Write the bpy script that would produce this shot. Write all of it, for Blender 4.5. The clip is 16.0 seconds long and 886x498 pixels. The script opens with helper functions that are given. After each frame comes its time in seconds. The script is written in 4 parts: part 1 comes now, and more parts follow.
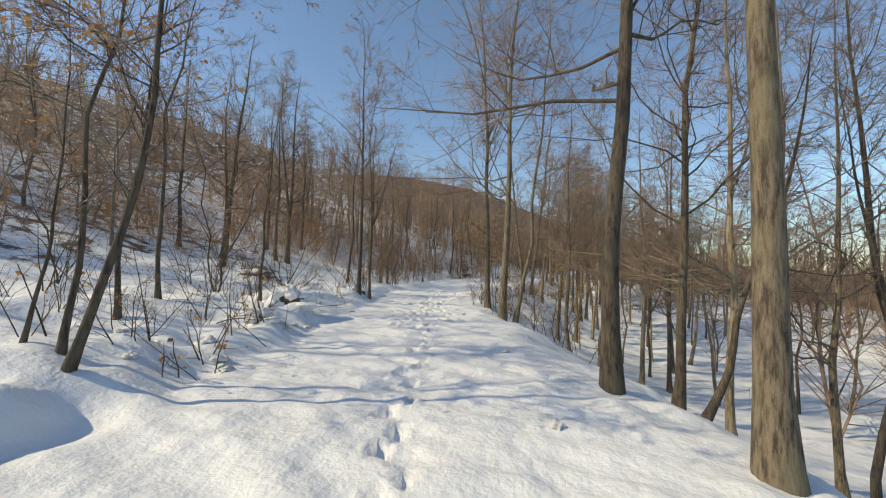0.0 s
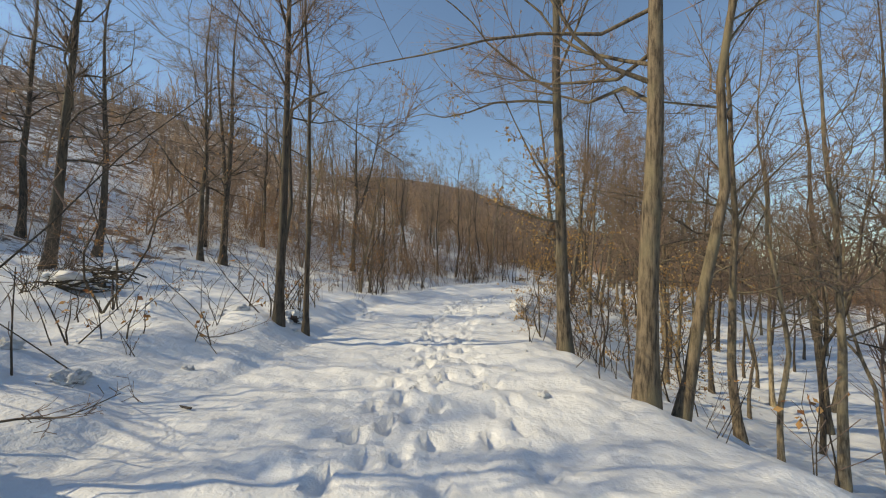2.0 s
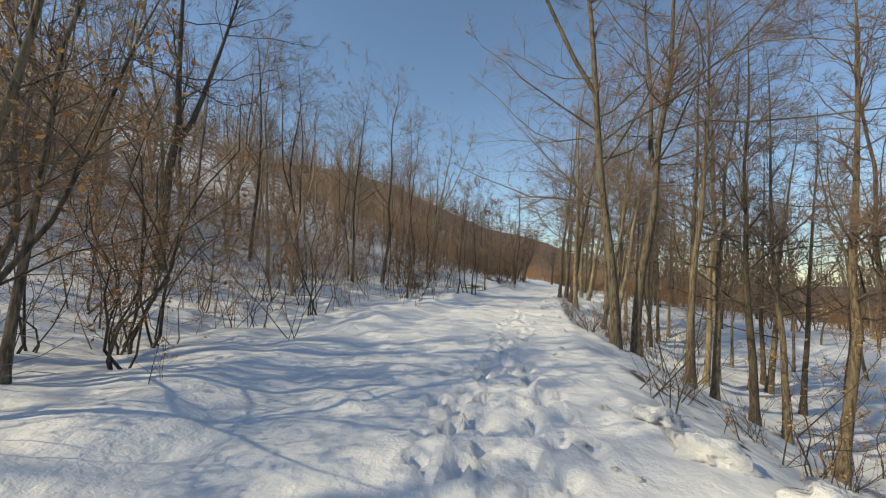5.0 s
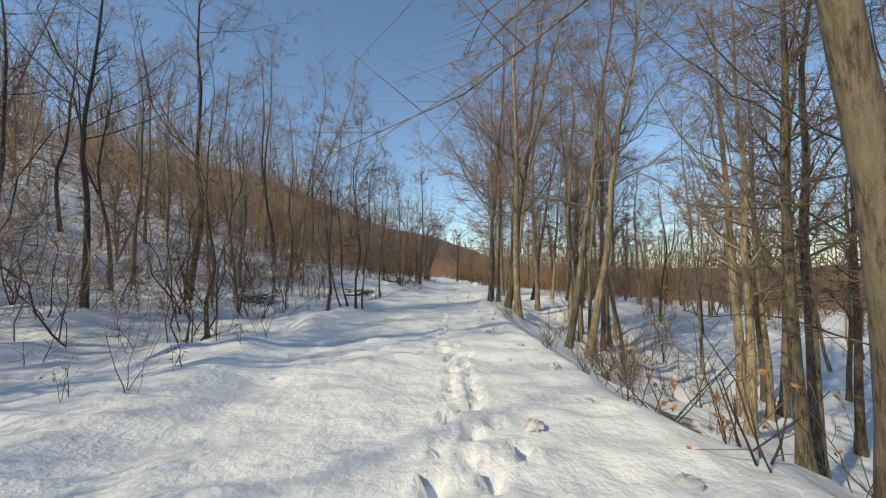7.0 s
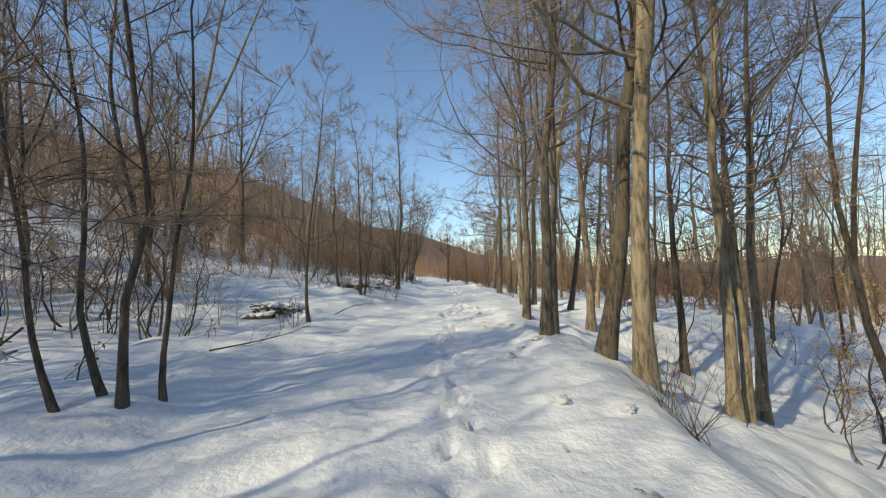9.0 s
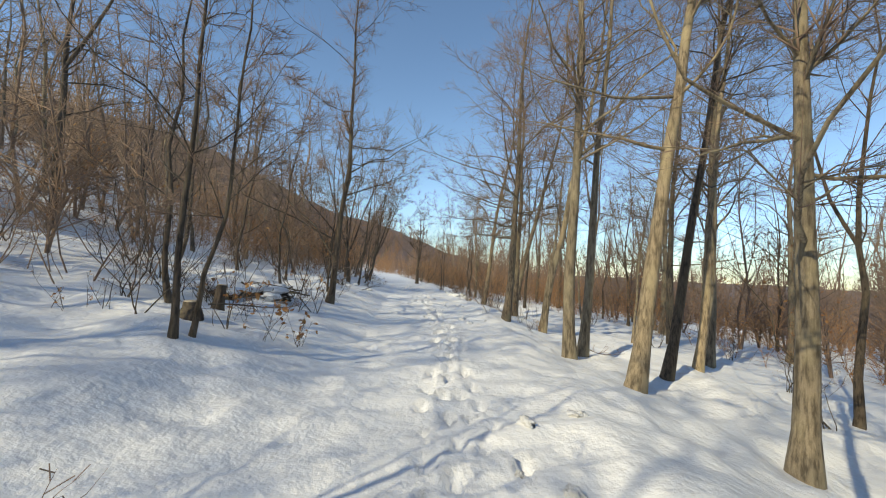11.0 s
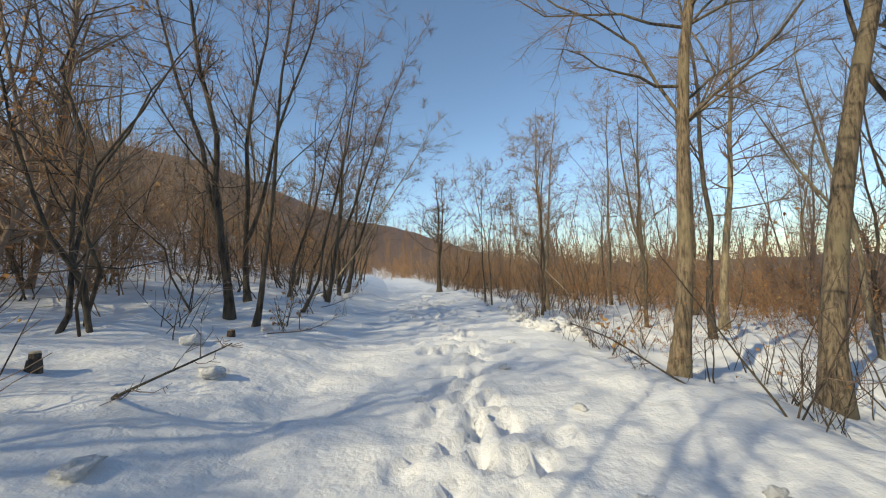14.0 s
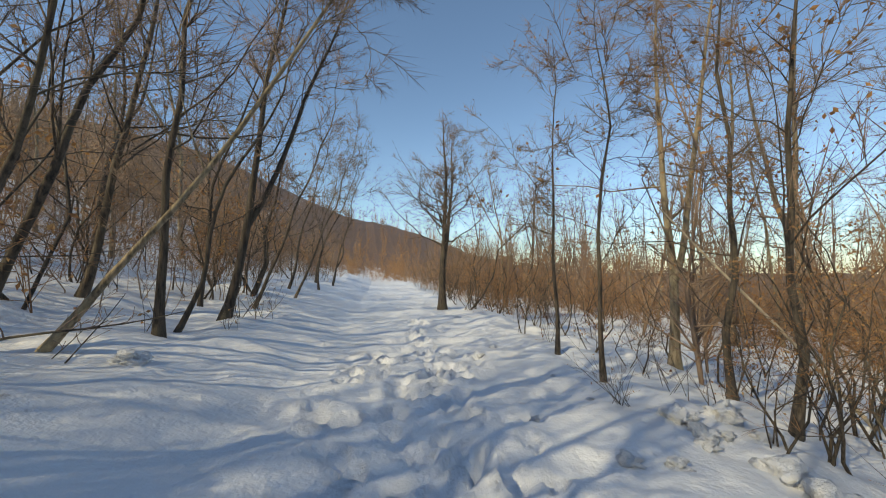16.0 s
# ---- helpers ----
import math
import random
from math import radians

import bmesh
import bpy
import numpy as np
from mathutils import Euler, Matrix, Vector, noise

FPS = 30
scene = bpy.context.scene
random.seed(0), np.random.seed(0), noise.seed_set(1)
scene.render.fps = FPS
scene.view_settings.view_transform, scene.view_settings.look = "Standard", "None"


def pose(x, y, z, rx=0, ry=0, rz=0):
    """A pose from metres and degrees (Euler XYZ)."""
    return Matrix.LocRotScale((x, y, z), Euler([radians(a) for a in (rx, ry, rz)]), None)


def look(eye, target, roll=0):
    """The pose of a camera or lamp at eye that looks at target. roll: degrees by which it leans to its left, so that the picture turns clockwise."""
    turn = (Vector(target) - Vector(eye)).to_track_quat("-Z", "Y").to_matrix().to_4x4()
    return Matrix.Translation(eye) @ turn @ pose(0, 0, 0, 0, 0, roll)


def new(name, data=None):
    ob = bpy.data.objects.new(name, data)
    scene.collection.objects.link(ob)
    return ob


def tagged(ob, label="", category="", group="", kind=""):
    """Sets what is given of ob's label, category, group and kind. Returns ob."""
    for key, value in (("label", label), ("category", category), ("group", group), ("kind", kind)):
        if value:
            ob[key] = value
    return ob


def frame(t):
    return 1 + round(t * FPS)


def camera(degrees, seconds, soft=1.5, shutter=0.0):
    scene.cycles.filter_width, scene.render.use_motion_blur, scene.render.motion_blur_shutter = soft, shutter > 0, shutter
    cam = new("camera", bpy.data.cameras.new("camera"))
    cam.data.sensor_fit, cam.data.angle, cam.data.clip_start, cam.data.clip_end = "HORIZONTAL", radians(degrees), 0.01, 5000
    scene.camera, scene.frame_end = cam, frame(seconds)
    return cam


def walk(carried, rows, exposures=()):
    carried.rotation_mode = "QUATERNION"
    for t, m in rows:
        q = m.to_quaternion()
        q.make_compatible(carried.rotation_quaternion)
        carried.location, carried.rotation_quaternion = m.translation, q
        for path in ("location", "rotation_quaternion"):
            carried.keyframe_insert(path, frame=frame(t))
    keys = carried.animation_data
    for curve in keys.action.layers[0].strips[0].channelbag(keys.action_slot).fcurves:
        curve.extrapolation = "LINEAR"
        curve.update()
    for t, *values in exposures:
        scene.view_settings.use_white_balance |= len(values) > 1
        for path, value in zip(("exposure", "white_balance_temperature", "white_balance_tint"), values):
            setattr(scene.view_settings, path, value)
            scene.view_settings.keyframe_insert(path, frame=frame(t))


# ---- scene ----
cam = camera(100.0, 16.0, 1.12)
PATH = [
    (0, (0.045, -0.077, 1.74), (-0.65, 1.796, 1.827), 1.4),
    (0.5, (-0.814, 1.791, 1.557), (-1.538, 3.652, 1.67), 1.6),
    (1, (-1.702, 3.754, 1.535), (-2.397, 5.626, 1.639), 1.5),
    (1.5, (-2.558, 5.807, 1.549), (-3.237, 7.686, 1.645), 0.6),
    (2, (-3.414, 7.943, 1.521), (-4.106, 9.817, 1.627), 0.7),
    (2.5, (-4.235, 10.15, 1.465), (-4.941, 12.02, 1.539), 0.1),
    (3, (-5.103, 12.363, 1.432), (-5.8, 14.234, 1.542), 1.0),
    (3.5, (-6.04, 14.47, 1.53), (-6.683, 16.361, 1.631), 2.5),
    (4, (-6.892, 16.575, 1.604), (-7.427, 18.499, 1.712), 3.0),
    (4.2, (-7.224, 17.364, 1.718), (-7.709, 19.301, 1.825), 2.4),
    (6.3, (-8.435, 26.754, 1.508), (-8.39, 28.749, 1.645), 1.5),
    (6.5, (-8.373, 27.728, 1.525), (-8.275, 29.72, 1.664), 0.2),
    (7, (-8.118, 30.045, 1.539), (-7.857, 32.024, 1.661), -0.7),
    (7.5, (-7.724, 32.464, 1.496), (-7.429, 34.44, 1.598), -2.4),
    (8, (-7.429, 34.963, 1.44), (-7.139, 36.941, 1.505), -4.3),
    (8.5, (-7.191, 37.328, 1.441), (-6.882, 39.297, 1.6), -3.9),
    (9, (-6.969, 39.691, 1.479), (-6.635, 41.659, 1.594), -1.9),
    (9.2, (-6.896, 40.605, 1.506), (-6.551, 42.572, 1.613), -1.2),
    (11.3, (-5.284, 50.379, 1.74), (-4.775, 52.311, 1.84), 3.3),
    (11.5, (-5.008, 51.348, 1.73), (-4.483, 53.275, 1.817), 1.5),
    (12, (-4.449, 53.717, 1.636), (-3.926, 55.645, 1.709), 0.9),
    (12.5, (-3.884, 56.074, 1.549), (-3.381, 58.007, 1.636), -1.7),
    (13, (-3.436, 58.485, 1.537), (-2.99, 60.433, 1.627), -2.9),
    (13.5, (-3.074, 60.96, 1.497), (-2.669, 62.917, 1.583), -3.2),
    (14, (-2.734, 63.422, 1.465), (-2.347, 65.381, 1.572), -2.0),
    (14.5, (-2.401, 65.874, 1.425), (-2.009, 67.832, 1.537), 0.3),
    (15, (-2.014, 68.207, 1.464), (-1.578, 70.155, 1.6), 1.0),
    (15.5, (-1.57, 70.608, 1.448), (-1.104, 72.55, 1.539), -0.1),
    (16, (-1.202, 72.86, 1.436), (-0.813, 74.818, 1.56), 0.4),
]
walk(cam, [(t, look(eye, target, roll)) for t, eye, target, roll in PATH], [(0, -0.38, 8350, 8), (0.6, -0.3, 8350, 8), (1.6, -0.38, 8550, 8), (3, -0.52, 8550, 8), (4.5, -0.48, 8350, 7), (7, -0.44, 7850, 6), (8.5, -0.32, 7750, 6), (12, -0.32, 7750, 6), (14.5, -0.36, 8050, 6), (16, -0.42, 8150, 6)])

# ---- world, sun and exposure ----
SUN_FROM = Vector((-0.86, -0.51, 0.71)).normalized()
world = bpy.data.worlds.new("sky")
scene.world = world
world.use_nodes = True
wn = world.node_tree.nodes
sky = wn.new("ShaderNodeTexSky")
sky.sky_type, sky.sun_disc = "NISHITA", False
sky.sun_elevation = math.asin(SUN_FROM.z)
sky.sun_rotation = math.atan2(SUN_FROM.x, SUN_FROM.y)
sky.altitude, sky.air_density, sky.dust_density, sky.ozone_density = 400, 1.0, 0.1, 2.6
tint = wn.new("ShaderNodeMix")
tint.data_type, tint.blend_type = "RGBA", "MULTIPLY"
tint.inputs["Factor"].default_value, tint.inputs[7].default_value = 1.0, (0.86, 1.0, 1.125, 1)
world.node_tree.links.new(sky.outputs[0], tint.inputs[6])
world.node_tree.links.new(tint.outputs[2], wn["Background"].inputs[0])
wn["Background"].inputs[1].default_value = 0.228
sun = new("sun", bpy.data.lights.new("sun", "SUN"))
sun.data.energy, sun.data.angle, sun.data.color = 5.0, radians(0.6), (1.0, 0.935, 0.75)
sun.matrix_world = look(SUN_FROM * 100, (0, 0, 0))


# ---- lie of the land ----
def lattice(ix, iy, seed):
    h = (ix * 374761393 + iy * 668265263 + seed * 362437) & 0xFFFFFFFF
    h = ((h ^ (h >> 13)) * 1274126177) & 0xFFFFFFFF
    return ((h ^ (h >> 16)) & 0xFFFF) / 32767.5 - 1.0


def wave(x, y, size, seed):
    """Smooth value noise of about -1 to 1 with lumps of that size."""
    u, v = np.asarray(x, float) / size, np.asarray(y, float) / size
    iu, iv = np.floor(u).astype(np.int64), np.floor(v).astype(np.int64)
    fu, fv = u - iu, v - iv
    fu, fv = fu * fu * (3 - 2 * fu), fv * fv * (3 - 2 * fv)
    a, b = lattice(iu, iv, seed), lattice(iu + 1, iv, seed)
    c, d = lattice(iu, iv + 1, seed), lattice(iu + 1, iv + 1, seed)
    return (a * (1 - fu) + b * fu) * (1 - fv) + (c * (1 - fu) + d * fu) * fv


def step(a, b, x):
    u = np.clip((np.asarray(x, float) - a) / (b - a), 0, 1)
    return u * u * (3 - 2 * u)


# the road's middle line: x for each y
LINE_Y = np.arange(-60.0, 400.0, 0.25)
LINE_X = np.interp(LINE_Y,
    [-60, -8, 0, 5.8, 12.4, 16.6, 20.5, 24, 27.8, 32.4, 37.3, 45, 51.4, 58.5, 63.4, 68.2, 73, 80, 100, 130, 400],
    [25, 3.0, -0.2, -2.7, -5.2, -6.9, -8.0, -8.45, -8.45, -7.85, -7.3, -6.45, -5.15, -3.55, -2.8, -2.05, -1.2, -0.5, 0.2, 0.7, -4])
bell = np.exp(-0.5 * (np.arange(-24, 25) / 8.0) ** 2)
LINE_X = np.convolve(np.pad(LINE_X, 24, mode="edge"), bell / bell.sum(), mode="valid")
LINE_T = np.gradient(LINE_X, LINE_Y)


def mid(y):
    return np.interp(y, LINE_Y, LINE_X)


def aside(x, y):
    """Metres to the right of the road's middle line."""
    return (x - mid(y)) / np.sqrt(1 + np.interp(y, LINE_Y, LINE_T) ** 2)


def bare_ground(x, y):
    """Height of the land without lumps."""
    d = aside(x, y)
    late = step(48, 56, y)
    early = 1 - step(18, 26, y)
    right = np.interp(d, [0, 2.1, 2.7, 3.3, 4.6, 6, 7.5, 10, 13, 25, 60, 200, 900],
                      [0, 0, -0.12, -0.38, -0.95, -1.75, -2.75, -3.7, -4.4, -5.3, -6, -7, -7])
    right3 = np.interp(d, [0, 2.5, 3.1, 4.6, 5.8, 10, 16, 25, 60, 200, 900],
                       [0, 0.02, -0.04, -0.42, -0.66, -0.95, -1.6, -2.8, -6, -8, -8])
    right = right * (1 - 0.18 * step(38, 45, y) * step(5, 8, d))
    open_bank = 1 - step(7.5, 12, y)
    right = right * (1 - open_bank) + open_bank * np.interp(d, [0, 2.8, 3.6, 4.6, 5.4, 8, 13, 25, 60, 200, 900],
                                                            [0, 0, -0.12, -0.6, -1.05, -2.6, -4.2, -5.3, -6, -7, -7])
    ragged = -d + (0.4 * wave(x, y, 2.1, 41) + 0.25 * wave(x, y, 0.8, 42) - 0.5 * (1 - step(5, 9, y))) * step(1.8, 2.4, -d) * (1 - step(5, 8, -d))
    left1 = np.interp(ragged, [0, 2.5, 3.1, 4, 6, 10, 13, 20, 40, 90, 150, 300, 900],
                      [0, 0.08, 0.42, 0.56, 0.72, 1.3, 1.8, 4.3, 13, 35, 48, 56, 56])
    left2 = np.interp(-d, [0, 2.4, 3.2, 4, 6, 10, 13, 20, 40, 90, 150, 300, 900],
                      [0, 0.06, 0.28, 0.22, 0.15, 0.9, 1.6, 4.0, 12.5, 35, 48, 56, 56])
    left3 = np.interp(-d, [0, 1.4, 2.2, 3, 4.2, 8, 13, 20, 40, 90, 150, 300, 900],
                      [0, 0.08, 0.32, 0.55, 0.78, 1.4, 2.5, 5.2, 13.5, 35, 48, 56, 56])
    left = left1 * early + left2 * (1 - early) * (1 - late) + left3 * (1 - early) * late
    right = right - 0.28 * step(2.2, 2.9, d) * (1 - step(4.6, 6.5, d)) * step(33, 36, y) * (1 - step(42, 45, y))
    right = right + 0.16 * step(1.5, 2.2, d) * (1 - step(3.0, 4.0, d)) * step(43, 46, y)
    z = np.where(d > 0, right * (1 - late) + right3 * late, left)
    z = z + step(55, 110, d) * (3 * wave(x, y, 70, 21) + 2 * wave(x, y, 27, 22)) + 3 * step(90, 420, d)
    far = step(150, 330, y)
    return z + 34 * far * (1 - 0.85 * step(0, 130, d)) + 30 * step(260, 620, np.hypot(x, y - 40)) * step(20, -10, d)


def ground(x, y):
    """Height of the snow, lumps and all, without the footprints."""
    d = aside(x, y)
    off = step(2.0, 3.4, np.abs(d + 0.2))
    wide = step(6, 30, np.abs(d))
    z = bare_ground(x, y)
    off = off * (1 - 0.75 * step(16, 18.5, y) * (1 - step(24, 27, y)) * step(1.5, 2.5, -d) * (1 - step(9, 12, -d)))
    z = z + off * (0.14 * wave(x, y, 2.3, 1) + 0.11 * wave(x, y, 0.9, 2) + 0.075 * wave(x, y, 0.45, 3) + 0.03 * wave(x * 0.5, y * 1.4, 0.34, 11))
    z = z + (1 - off) * (0.03 * wave(x, y, 2.9, 4) + 0.032 * wave(x + 2 * wave(x, y, 1.5, 9), y * 2.2, 1.1, 5) + 0.03 * wave(x, y * 2.0, 0.5, 6) + 0.028 * wave(x * 0.45, y * 1.5, 0.32, 10))
    rough = step(2.4, 3.2, -d) * (1 - step(11, 15, -d)) * (1 - step(14, 18, y))
    z = z + rough * (0.15 * wave(x, y, 1.3, 51) + 0.11 * wave(x, y, 0.55, 52))
    z = z + (1 - off) * 0.03 * np.abs(wave(x, y * 1.3, 0.33, 61))
    return z + wide * (0.45 * wave(x, y, 9, 7) + 1.6 * step(25, 90, np.abs(d)) * wave(x, y, 38, 8))


def height(x, y):
    return float(ground(np.array([x]), np.array([y]))[0])


# ---- materials ----
def material(name):
    m = bpy.data.materials.new(name)
    m.use_nodes = True
    return m, m.node_tree.nodes, m.node_tree.links, m.node_tree.nodes["Principled BSDF"]


def ramp(nodes, stops):
    r = nodes.new("ShaderNodeValToRGB")
    while len(r.color_ramp.elements) < len(stops):
        r.color_ramp.elements.new(0.5)
    for e, (p, c) in zip(r.color_ramp.elements, stops):
        e.position, e.color = p, (*c, 1)
    return r


def noise_node(nodes, links, size, detail=4, stretch=None, rough=0.55, source="Object"):
    co = nodes.new("ShaderNodeTexCoord")
    n = nodes.new("ShaderNodeTexNoise")
    n.inputs["Scale"].default_value, n.inputs["Detail"].default_value = size, detail
    n.inputs["Roughness"].default_value = rough
    if stretch:
        mp = nodes.new("ShaderNodeMapping")
        mp.inputs["Scale"].default_value = stretch
        links.new(co.outputs[source], mp.inputs[0])
        links.new(mp.outputs[0], n.inputs["Vector"])
    else:
        links.new(co.outputs[source], n.inputs["Vector"])
    return n


def mix(nodes, links, fac, a, b, mode="MIX"):
    m = nodes.new("ShaderNodeMix")
    m.data_type, m.blend_type = "RGBA", mode
    for sock, val in ((m.inputs["Factor"], fac), (m.inputs[6], a), (m.inputs[7], b)):
        if isinstance(val, (int, float)):
            sock.default_value = val
        elif isinstance(val, tuple):
            sock.default_value = (*val, 1)
        else:
            links.new(val, sock)
    return m.outputs[2]


def bark(name, pale, dark, lichen, crack=0.8, fine=1.0):
    """Ridged bark: long cracks, blotches, a little lichen and some difference from tree to tree."""
    m, n, l, p = material(name)
    ridges = noise_node(n, l, 26 * fine, 5, (1, 1, 0.16), 0.65)
    blotch = noise_node(n, l, 2.3, 3, (1, 1, 0.5))
    grain = noise_node(n, l, 90, 3)
    r = ramp(n, [(0.38, dark), (0.58, pale)])
    l.new(ridges.outputs[0], r.inputs[0])
    spots = ramp(n, [(0.5, (0, 0, 0)), (0.68, (1, 1, 1))])
    l.new(blotch.outputs[0], spots.inputs[0])
    col = mix(n, l, spots.outputs[0], r.outputs[0], lichen)
    tone = ramp(n, [(0.25, (0.66, 0.64, 0.62)), (0.8, (1.2, 1.15, 1.08))])
    l.new(grain.outputs[0], tone.inputs[0])
    col = mix(n, l, 0.8, col, tone.outputs[0], "MULTIPLY")
    info = n.new("ShaderNodeObjectInfo")
    own = ramp(n, [(0.0, (0.72, 0.72, 0.74)), (1.0, (1.15, 1.08, 1.0))])
    l.new(info.outputs["Random"], own.inputs[0])
    col = mix(n, l, 1.0, col, own.outputs[0], "MULTIPLY")
    l.new(col, p.inputs["Base Color"])
    p.inputs["Roughness"].default_value = 0.88
    b = n.new("ShaderNodeBump")
    b.inputs["Strength"].default_value, b.inputs["Distance"].default_value = crack, 0.02
    l.new(ridges.outputs[0], b.inputs["Height"])
    l.new(b.outputs[0], p.inputs["Normal"])
    return m


def twig_wood(name, a, b, size=3.0):
    m, n, l, p = material(name)
    v = noise_node(n, l, size, 3)
    r = ramp(n, [(0.3, a), (0.7, b)])
    l.new(v.outputs[0], r.inputs[0])
    l.new(r.outputs[0], p.inputs["Base Color"])
    p.inputs["Roughness"].default_value = 0.75
    return m


def dry_leaf(name, stops):
    """Withered leaves, each with a tint of its own, letting some light through."""
    m, n, l, p = material(name)
    g = n.new("ShaderNodeNewGeometry")
    r = ramp(n, stops)
    l.new(g.outputs["Random Per Island"], r.inputs[0])
    l.new(r.outputs[0], p.inputs["Base Color"])
    p.inputs["Roughness"].default_value = 0.6
    t = n.new("ShaderNodeBsdfTranslucent")
    l.new(r.outputs[0], t.inputs[0])
    x = n.new("ShaderNodeMixShader")
    x.inputs[0].default_value = 0.35
    l.new(p.outputs[0], x.inputs[1])
    l.new(t.outputs[0], x.inputs[2])
    l.new(x.outputs[0], n["Material Output"].inputs[0])
    return m


def snow_cover():
    """Old snow: fine grain and wind crust, with leaf litter showing where it lies thin."""
    m, n, l, p = material("snow")
    grain = noise_node(n, l, 38, 6)
    crust = noise_node(n, l, 5.5, 5, None, 0.6)
    broad = noise_node(n, l, 0.35, 4)
    r = ramp(n, [(0.3, (0.72, 0.735, 0.76)), (0.7, (0.81, 0.82, 0.835))])
    l.new(broad.outputs[0], r.inputs[0])
    # litter shows where the snow lies thin
    thin = n.new("ShaderNodeAttribute")
    thin.attribute_name = "thin_snow"
    patch = noise_node(n, l, 0.8, 8, None, 0.7)
    scaled = n.new("ShaderNodeMath")
    scaled.operation = "MULTIPLY"
    scaled.inputs[1].default_value = 0.30
    l.new(thin.outputs["Fac"], scaled.inputs[0])
    add = n.new("ShaderNodeMath")
    add.operation = "ADD"
    l.new(patch.outputs[0], add.inputs[0])
    l.new(scaled.outputs[0], add.inputs[1])
    cut = ramp(n, [(0.68, (0, 0, 0)), (0.74, (1, 1, 1))])
    l.new(add.outputs[0], cut.inputs[0])
    brown = ramp(n, [(0.35, (0.07, 0.045, 0.03)), (0.65, (0.22, 0.13, 0.075))])
    l.new(grain.outputs[0], brown.inputs[0])
    col = mix(n, l, cut.outputs[0], r.outputs[0], brown.outputs[0])
    l.new(col, p.inputs["Base Color"])
    p.inputs["Roughness"].default_value = 0.55
    p.inputs["Specular IOR Level"].default_value = 0.3
    b1, b2 = n.new("ShaderNodeBump"), n.new("ShaderNodeBump")
    b1.inputs["Strength"].default_value, b1.inputs["Distance"].default_value = 0.7, 0.06
    b2.inputs["Strength"].default_value, b2.inputs["Distance"].default_value = 0.1, 0.008
    l.new(crust.outputs[0], b1.inputs["Height"])
    l.new(grain.outputs[0], b2.inputs["Height"])
    l.new(b1.outputs[0], b2.inputs["Normal"])
    l.new(b2.outputs[0], p.inputs["Normal"])
    return m


SNOW = snow_cover()
BARK_OAK = bark("oak_bark", (0.235, 0.195, 0.145), (0.055, 0.045, 0.035), (0.23, 0.21, 0.145))
BARK_BEECH = bark("smooth_grey_bark", (0.33, 0.285, 0.21), (0.115, 0.097, 0.07), (0.39, 0.35, 0.24), 0.55, 0.7)
BARK_DARK = bark("dark_bark", (0.13, 0.106, 0.082), (0.036, 0.03, 0.024), (0.135, 0.12, 0.088))
TWIG = twig_wood("twig_bark", (0.16, 0.108, 0.084), (0.28, 0.195, 0.148))
TWIG_GREY = twig_wood("greyish_twig_bark", (0.22, 0.145, 0.098), (0.39, 0.27, 0.185), 0.5)
TWIG_RED = twig_wood("reddish_twig_bark", (0.225, 0.12, 0.06), (0.42, 0.235, 0.115), 0.6)
LEAF = dry_leaf("withered_leaf", [(0.0, (0.24, 0.1, 0.04)), (0.5, (0.42, 0.205, 0.075)), (1.0, (0.55, 0.33, 0.14))])
LEAF_GOLD = dry_leaf("golden_withered_leaf", [(0.0, (0.34, 0.17, 0.058)), (0.6, (0.54, 0.325, 0.11)), (1.0, (0.66, 0.47, 0.22))])
PALE_WOOD = twig_wood("barkless_wood", (0.42, 0.33, 0.22), (0.60, 0.50, 0.36), 8)
EARTH = twig_wood("dark_earth", (0.035, 0.024, 0.018), (0.13, 0.085, 0.06), 9)


# ---- mesh helpers ----
def mesh_of(name, verts, quads, mat, smooth=True):
    me = bpy.data.meshes.new(name)
    verts, quads = np.asarray(verts, np.float32), np.asarray(quads, np.int32)
    me.vertices.add(len(verts))
    me.vertices.foreach_set("co", verts.ravel())
    k = quads.shape[1]
    me.loops.add(quads.size)
    me.loops.foreach_set("vertex_index", quads.ravel())
    me.polygons.add(len(quads))
    me.polygons.foreach_set("loop_start", np.arange(0, quads.size, k, dtype=np.int32))
    me.polygons.foreach_set("use_smooth", np.full(len(quads), smooth))
    me.update(calc_edges=True)
    me.materials.append(mat)
    return me


def part(name, me, parent, label="", kind=""):
    ob = new(name, me)
    ob.parent = parent
    return tagged(ob, label, kind=kind)


def unit(v):
    return v / np.maximum(np.linalg.norm(v, axis=-1, keepdims=True), 1e-9)


def tubes(P, R, k):
    """Tapered tubes with k sides along N lines of S points."""
    N, S, _ = P.shape
    T = unit(np.gradient(P, axis=1))
    whole = unit(P[:, -1] - P[:, 0])
    ref = np.where(np.abs(whole[:, 2:3]) > 0.75, [[1.0, 0.0, 0.0]], [[0.0, 0.0, 1.0]])[:, None, :]
    A = unit(np.cross(T, ref))
    B = np.cross(T, A)
    ang = np.arange(k) * 2 * np.pi / k
    V = P[:, :, None] + R[:, :, None, None] * (A[:, :, None] * np.cos(ang)[:, None] + B[:, :, None] * np.sin(ang)[:, None])
    base = (np.arange(N) * S * k)[:, None, None]
    i = np.arange(S - 1)[None, :, None] * k
    j = np.arange(k)[None, None, :]
    j2 = (j + 1) % k
    F = np.stack([base + i + j, base + i + j2, base + i + k + j2, base + i + k + j], -1)
    return V.reshape(-1, 3), F.reshape(-1, 4)


